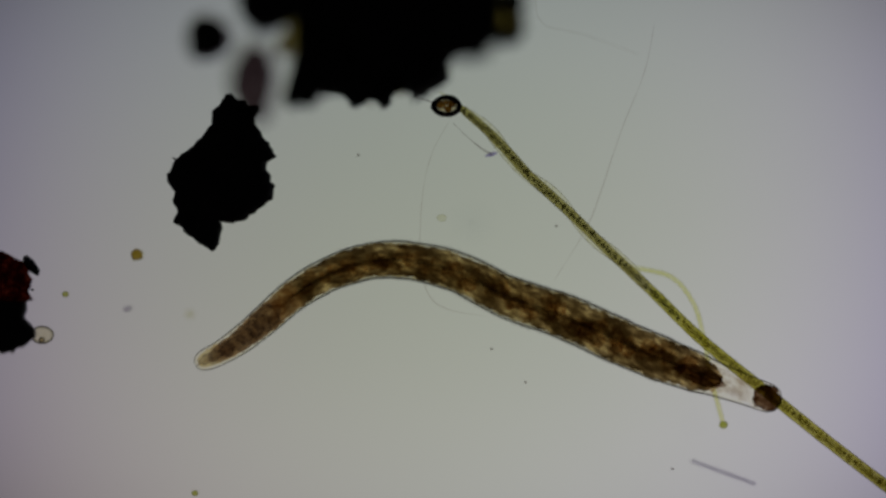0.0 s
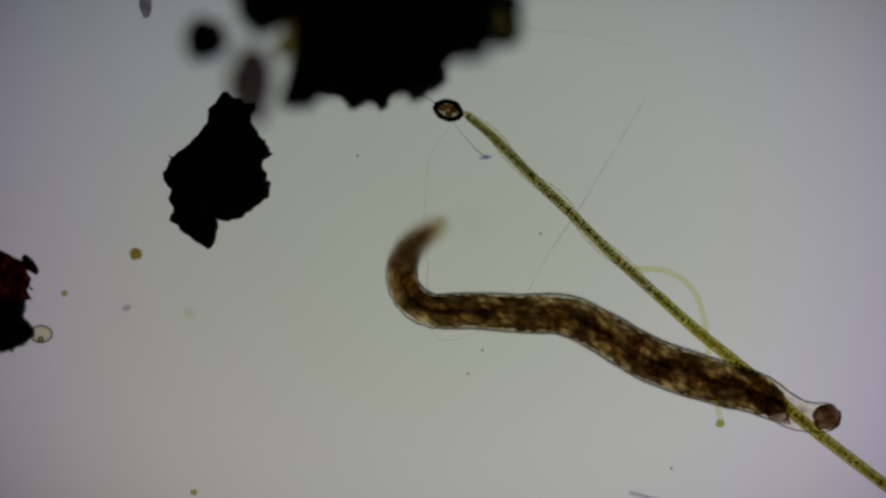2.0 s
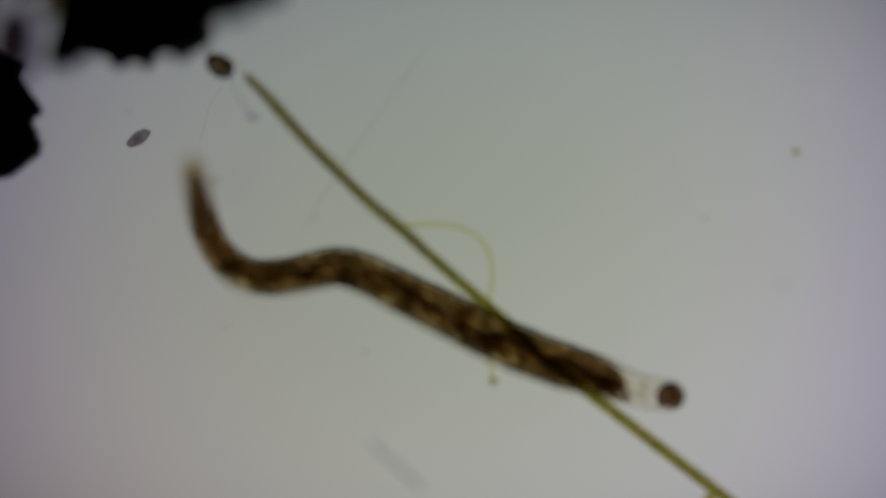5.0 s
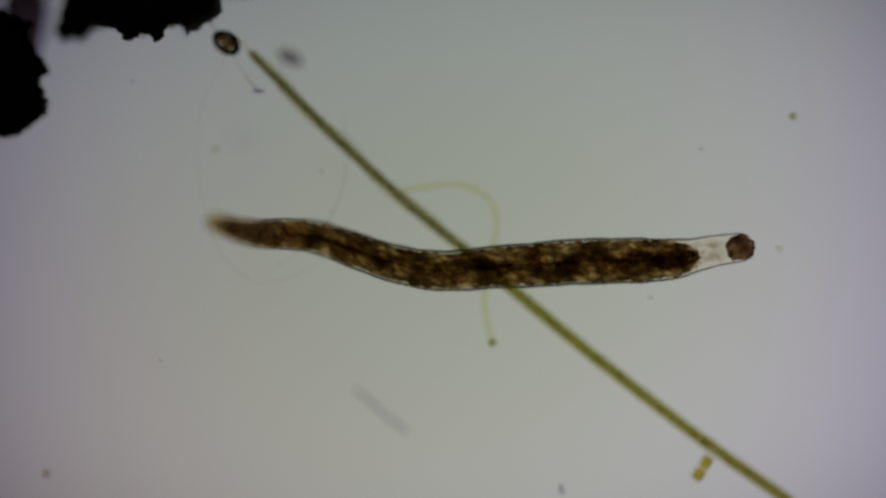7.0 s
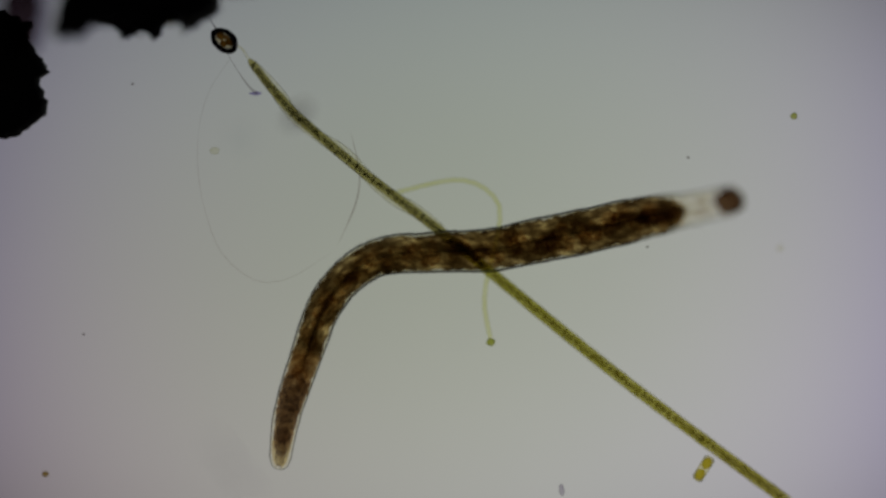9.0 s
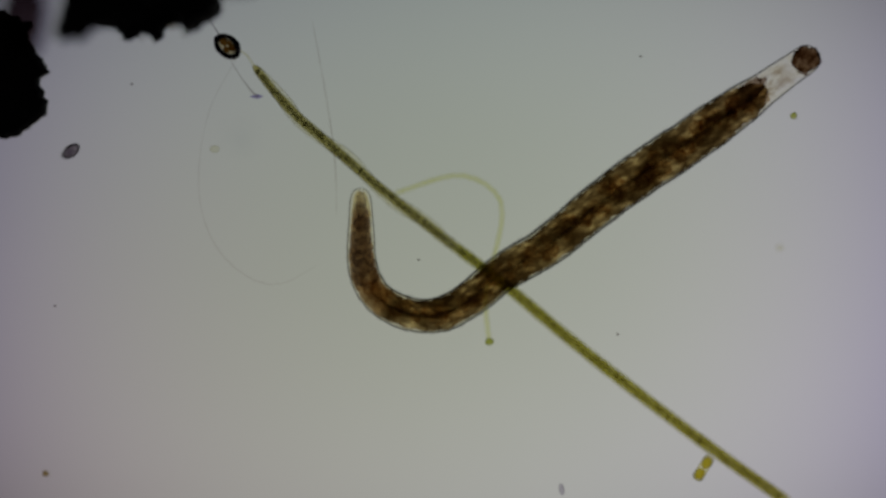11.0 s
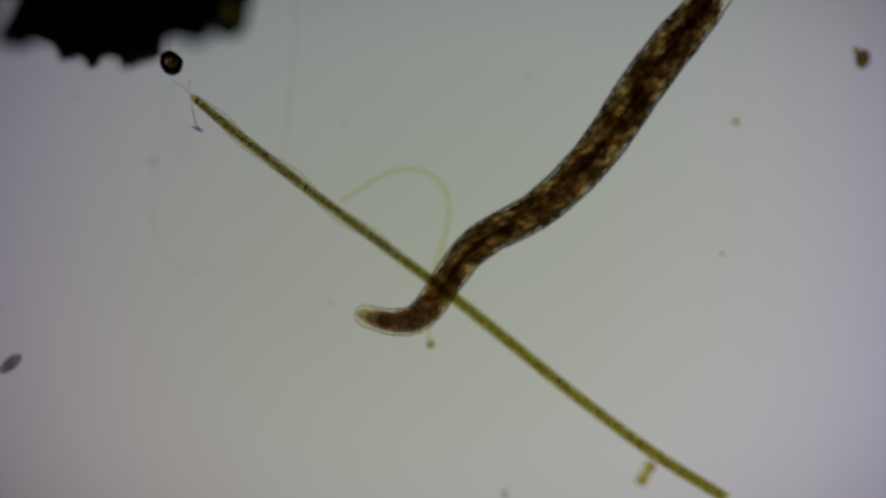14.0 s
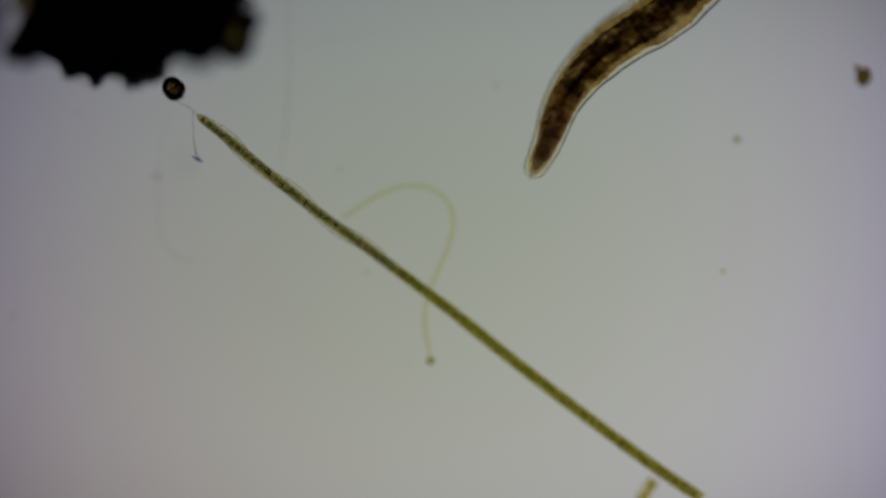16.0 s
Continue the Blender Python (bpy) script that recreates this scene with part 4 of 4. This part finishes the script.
    bend(lines, 15, (67, 124, 92), (118, 81, 88), (198, 20, 84), (268, -37, 79), (347, -95, 75), (432, -160, 70), (520, -218, 68), (620, -301, 68), (740, -393, 68), (879, -491, 68), (981, -561, 68))
    bend(lines, 15.5, (72, 124, 94), (120, 81, 89), (199, 21, 85), (269, -35, 80), (348, -93, 76), (433, -157, 71), (518, -218, 69), (618, -300, 69), (737, -391, 69), (877, -491, 69), (987, -561, 69))
    bend(lines, 16, (76, 125, 95), (120, 90, 90), (199, 24, 86), (269, -32, 82), (348, -89, 77), (433, -152, 73), (518, -216, 70), (618, -296, 70), (737, -388, 70), (877, -491, 70), (957, -545, 70))
    crawl(filament_cells, chain(lines, filament_places, 0.25, 0.45, 23))
    lines = []
    bend(lines, 0, (344, -34, 30), (407, -51, 30), (445, -99, 30), (462, -159, 30), (475, -229, 30), (497, -311, 30))
    bend(lines, 3.5, (326, -37, 30), (407, -37, 30), (457, -69, 30), (475, -129, 30), (475, -219, 30), (492, -310, 30))
    bend(lines, 4.5, (325, -35, 30), (420, -38, 30), (472, -70, 30), (486, -125, 30), (475, -225, 30), (492, -311, 30))
    bend(lines, 5.2, (320, -43, 30), (420, -40, 30), (475, -70, 30), (492, -125, 30), (478, -225, 30), (492, -315, 30))
    bend(lines, 8, (320, -45, 30), (430, -27, 30), (485, -50, 30), (502, -95, 30), (476, -225, 30), (490, -311, 30))
    bend(lines, 11, (320, -48, 30), (430, -16, 30), (495, -46, 30), (508, -96, 30), (480, -226, 30), (486, -311, 30))
    bend(lines, 12, (322, -45, 30), (424, -8, 30), (486, -25, 30), (506, -73, 30), (476, -223, 30), (485, -306, 30))
    bend(lines, 12.5, (322, -44, 30), (422, -4, 30), (487, -21, 30), (515, -81, 30), (474, -226, 30), (482, -305, 30))
    bend(lines, 14, (320, -53, 62), (420, 3, 62), (485, -7, 62), (515, -70, 62), (475, -226, 62), (482, -306, 62))
    bend(lines, 16, (323, -49, 62), (418, 4, 62), (488, -2, 62), (521, -64, 62), (470, -204, 62), (480, -304, 62))
    crawl(loop_links, chain(lines, loop_places, 0.5, 0.0, 19))
    drift(spore, [
        (0, 496, -311, 0), (3.5, 491, -310, 0), (4.5, 492, -311, 0), (5.2, 492, -315, 0), (8, 490, -311, 0),
        (11, 486, -311, 0), (12, 485, -306, 0), (12.5, 482, -305, 0), (14, 482, -306, 0, 62), (16, 480, -304, 0, 62),])
    lines = []
    bend(lines, 0, (373, 391, 40), (356, 311, 40), (316, 211, 40), (286, 121, 40), (256, 41, 40), (201, -49, 40))
    bend(lines, 1.5, (353, 250, 40), (318, 195, 40), (278, 135, 40), (238, 70, 40), (183, -6, 40), (143, -71, 40))
    bend(lines, 3.5, (356, 281, 40), (328, 196, 40), (296, 116, 40), (266, 51, 40), (236, -9, 40), (216, -79, 40))
    bend(lines, 5.2, (375, 275, 40), (310, 185, 40), (260, 115, 40), (210, 45, 40), (160, -35, 40), (120, -105, 40))
    bend(lines, 8, (195, -35, 40), (210, -75, 40), (212, -115, 40), (200, -150, 40), (175, -175, 40), (140, -195, 40))
    bend(lines, 8.5, (252, -5, 40), (261, -40, 40), (263, -70, 40), (256, -100, 40), (242, -125, 40), (220, -155, 40))
    bend(lines, 11, (175, 244, 40), (188, 174, 40), (200, 104, 40), (210, 34, 40), (214, -16, 40), (215, -76, 40))
    bend(lines, 12.5, (227, 304, 40), (231, 204, 40), (230, 104, 40), (224, 14, 40), (212, -66, 40), (182, -136, 40))
    bend(lines, 14.5, (246, 325, 40), (242, 255, 40), (236, 195, 40), (230, 135, 40), (223, 75, 40), (216, 15, 40))
    bend(lines, 16, (223, 366, 40), (229, 286, 40), (229, 216, 40), (225, 146, 40), (218, 76, 40), (208, 6, 40))
    crawl(hair_links, chain(lines, hair_places, 0.5, 0.5, 15))
    lines = []
    bend(lines, 0, (8, 221, 40), (-19, 171, 40), (-34, 111, 40), (-40, 41, 40), (-39, -39, 40), (-9, -99, 40), (76, -119, 40))
    bend(lines, 1.5, (10, 215, 40), (-20, 170, 40), (-30, 90, 40), (-29, -11, 40), (-34, -101, 40), (-17, -153, 40), (53, -136, 40))
    bend(lines, 3.5, (16, 196, 40), (-21, 141, 40), (-31, 71, 40), (-19, -9, 40), (6, -109, 40), (66, -173, 40), (146, -149, 40))
    bend(lines, 4.5, (15, 215, 40), (-15, 145, 40), (-22, 65, 40), (-10, -35, 40), (30, -125, 40), (90, -173, 40), (165, -140, 40))
    bend(lines, 5, (13, 205, 0), (-8, 170, 0), (-22, 118, 0), (-25, 60, 10), (-18, -40, 20), (10, -140, 20), (90, -190, 30))
    bend(lines, 5.2, (10, 190, 40), (-15, 115, 40), (-22, 35, 40), (-18, -45, 40), (0, -125, 40), (40, -185, 40), (120, -215, 40))
    bend(lines, 8, (25, 195, 40), (-20, 125, 40), (-34, 25, 40), (-18, -75, 40), (20, -165, 40), (100, -205, 40), (205, -145, 40))
    bend(lines, 11, (35, 184, 40), (-8, 104, 40), (-28, 4, 40), (-22, -86, 40), (20, -166, 40), (100, -211, 40), (180, -176, 40))
    bend(lines, 12.5, (34, 174, 40), (-6, 74, 40), (-27, -26, 40), (-10, -126, 40), (52, -196, 40), (112, -196, 40), (162, -156, 40))
    bend(lines, 14, (25, 155, 40), (5, 75, 40), (-10, 5, 40), (-15, -65, 40), (0, -135, 40), (50, -176, 40), (110, -166, 40))
    bend(lines, 16, (20, 146, 40), (4, 96, 40), (-3, 46, 40), (-5, -14, 40), (3, -84, 40), (38, -124, 40), (88, -119, 40))
    crawl(curl_links, chain(lines, curl_places, 0.5, 0.0, 19))
    drift(tuft, [
        (0, 267, 377, -15), (0.5, 264, 370, -22), (1.5, 249, 378, -14), (2.5, 254, 382, -3), (3.5, 272, 372, -3),
        (4, 256, 364, -6), (4.5, 255, 368, -3), (16, 338, 277, 10),], 0.02)
    drift(cyst, [
        (0, 6, 253, 0), (0.5, 8, 248, -5), (1, 4, 252, -15), (1.5, 6, 252, -25), (2, 11, 244, -15),
        (3, 16, 238, -15), (3.5, 16, 233, -10), (4, 3, 238, -25), (4.5, 9, 238, -30), (5, 11, 241, -35),
        (5.2, 12, 231, -35), (7.3, 20, 220, -35), (8, 18, 223, -35), (8.5, 16, 223, -40), (10.8, 22, 214, -40),
        (11.5, 22, 209, -40), (12, 18, 211, -40), (12.5, 24, 208, -45), (13, 25, 206, -50), (13.5, 24, 205, -60, 85, 30),
        (14, 23, 193, -60, 90, 55), (14.5, 21, 182, -60, 90, 60), (15, 22, 182, -60, 90, 60), (15.5, 24, 181, -60, 90, 60), (16, 25, 179, -60, 90, 60),])
    drift(hook, [
        (0, 88, 167, 0), (1, 86, 172, 0), (2, 80, 160, -8), (3, 78, 146, -15), (3.5, 74, 141, -18),
        (4, 68, 148, -18), (4.5, 72, 151, -18), (5, 72, 149, -18), (5.2, 70, 140, -18), (7.3, 80, 133, -15),
        (8, 75, 140, -15), (8.5, 75, 133, -15), (11, 77, 122, -15), (12, 70, 116, -20), (12.5, 65, 114, -20),
        (13, 59, 106, -25), (13.5, 53, 106, -30, 80), (14, 72, 74, -40, 90), (14.5, 61, 51, -45, 90), (15, 63, 51, -45, 90),
        (16, 69, 52, -45, 90),])
    drift(swimmer, [
        (0, -410, 366, 30, 20), (0.15, -425, 362, 30, 30), (0.3, -461, 344, 35, 40), (0.5, -513, 226, 70), (0.8, -664, 104, 65), (1, -643, 136, 55), (1.3, -600, 284, 35, 60, 20), (1.5, -604, 279, 80, 60, 50), (2, -524, 431, 95),
        (2.3, -481, 529, 95), (3.5, -320, 330, 110, 110), (3.7, -286, 257, 115, 110), (4, -278, 188, 115), (4.5, -169, 10, 150), (5, -134, 114, 35, 0),
        (5.2, -114, 114, 175), (7.3, 175, 236, 145, 160), (7.5, 200, 304, 140), (8, 240, 374, 120), (8.5, 203, 167, 75),
        (8.7, 183, 101, 60, 200), (10.8, -206, 61, 15, 110), (11, -254, 26, 40, 60, 50), (12, -290, 29, 90, 260), (12.5, -66, -141, 130, 150),
        (13, 72, -114, 90, 260), (13.5, -62, -160, 0, 140), (14, -260, -339, 40, 120), (14.5, -320, -385, 60), (15, -335, -395, 65, 100), (15.3, -262, -416, 70, 120),
        (15.4, -277, -368, 70, 120), (15.5, -341, -370, 70), (16, -361, -364, 70),], 0.06)
    drift(husk, [
        (0, -2, 55, 0), (1.5, -1, 52, 0), (3.5, 5, 37, 0), (4, 2, 44, 0), (4.5, 7, 37, 0),
        (5.2, 3, 40, 0), (8, 0, 27, 0), (11, 0, 30, 0), (12, -1, 31, 0), (12.5, -3, 32, 0),
        (13, -6, 26, 0), (14, -10, 20, 0), (15, -10, 22, 0), (16, -6, 24, 0),])
    drift(needle, [
        (0, 497, -396, -20), (0.5, 473, -408, -10), (1, 443, -429, -12), (1.5, 414, -449, -15), (3.5, 357, -450, -20),
        (4.5, 350, -437, -40, 120), (5, 322, -461, -42, 100), (5.2, 311, -444, -38, 160), (7.3, 295, -430, -42, 160), (7.5, 295, -431, -44, 150),
        (8, 263, -399, -50, 300), (8.7, 107, -477, -55, 300), (11, -167, -693, -55, 300), (16, -166, -729, -55, 300),], 0.02)
    drift(clump, [
        (0, -124, 381, 0), (0.5, -126, 378, 0), (1, -134, 378, 0), (2, -126, 376, 0), (3, -124, 374, 0),
        (3.5, -124, 371, 0), (4, -136, 370, 0), (4.5, -135, 370, 0), (5, -135, 366, 0), (5.2, -127, 359, 0),
        (7.3, -122, 354, 0), (8.5, -125, 357, 0), (11, -121, 352, 0), (11.5, -123, 352, 0), (12, -129, 352, 0),
        (12.5, -128, 350, 0), (13, -129, 346, -1), (13.5, -136, 346, -5, 60, 2), (14, -107, 317, -14, 110, 4), (14.5, -102, 315, -16, 115, 4),
        (15, -99, 314, -16, 115, 4), (15.5, -98, 314, -16, 115, 4), (16, -98, 314, -16, 115, 4),])
    drift(flake, [
        (0, -391, 136, 0), (0.5, -400, 138, -1), (1, -396, 138, 0), (2, -396, 138, 0), (3, -394, 138, 0),
        (3.5, -394, 137, 0), (4, -398, 136, 0), (4.5, -393, 137, 0), (5, -395, 131, 0), (5.2, -390, 142, 0),
        (8.5, -388, 139, 0), (11, -388, 138, 0), (12, -392, 139, 0), (16, -388, 140, 0),], 0.02)
    drift(specks[0], [
        (0, 146, -236, 0), (0.5, 124, -236, 0), (1, 104, -228, 0), (1.5, 63, -222, 0), (2, 46, -222, 0),
        (2.5, 78, -234, 0), (3, 42, -192, 0), (3.5, 71, -224, 0), (4.5, 47, -205, 0), (7.3, -118, -348, 0),
        (8, -165, -345, 0), (8.5, -202, -323, 0), (11, -283, -248, 0), (12, -288, -247, 0), (16, -262, -224, 0),
    ])
    drift(specks[1], [
        (0, 201, 41, 0), (0.5, 194, 38, 0), (1, 182, 36, 0), (1.5, 176, 28, 0), (2, 174, 26, 0),
        (2.5, 168, 32, 0), (3, 162, 18, 0), (3.5, 162, 8, 0), (4, 157, -6, 0), (4.5, 170, -28, 0),
        (7.3, 197, -7, 0), (8.5, 463, -87, 0), (11, 361, -166, 0), (11.5, 415, -171, 0), (12, 390, -195, 0),
        (13.5, 254, -206, 0), (14, 304, -232, 0), (14.5, 317, -215, 0), (15, 357, -182, 0), (15.5, 373, -147, 0),
        (16, 365, -146, 0),
    ])
    drift(specks[2], [
        (0, -150, 166, 0), (1, -154, 168, 0), (2, -150, 164, 0), (3.5, -146, 157, 0), (4, -154, 158, 0),
        (4.5, -150, 159, 0), (5.2, -150, 159, 0), (8, -145, 147, 0), (11.5, -147, 144, 0), (12.5, -138, 138, 0),
        (14, -147, 138, 0), (15, -150, 135, 0), (16, -146, 136, 0),
    ])
    drift(specks[3], [
        (0, 406, -389, 0), (3, 406, -390, 0), (4.5, 865, -27, 0), (5.2, 864, -27, 0), (7.3, 862, 40, 0),
        (8, 866, 49, 0), (8.5, 860, 52, 0), (11, 713, -298, 0), (11.5, 693, -291, 0), (12, 647, -295, 0),
        (13.5, 664, 176, 0), (14, 655, 170, 0), (14.5, 637, 175, 0), (15, 624, 185, 0), (16, 598, 186, 0),
    ])
    drift(specks[4], [
        (0, 86, -177, 0), (1.5, 78, -180, 0), (3.5, 56, -199, 0), (5.2, 320, -265, 0), (7.5, 808, -225, 0),
        (8.5, 777, -200, 0), (11, 754, 194, 0), (11.5, 723, 218, 0), (12.5, 370, 166, 0), (16, 318, 36, 0),
    ])

motions()
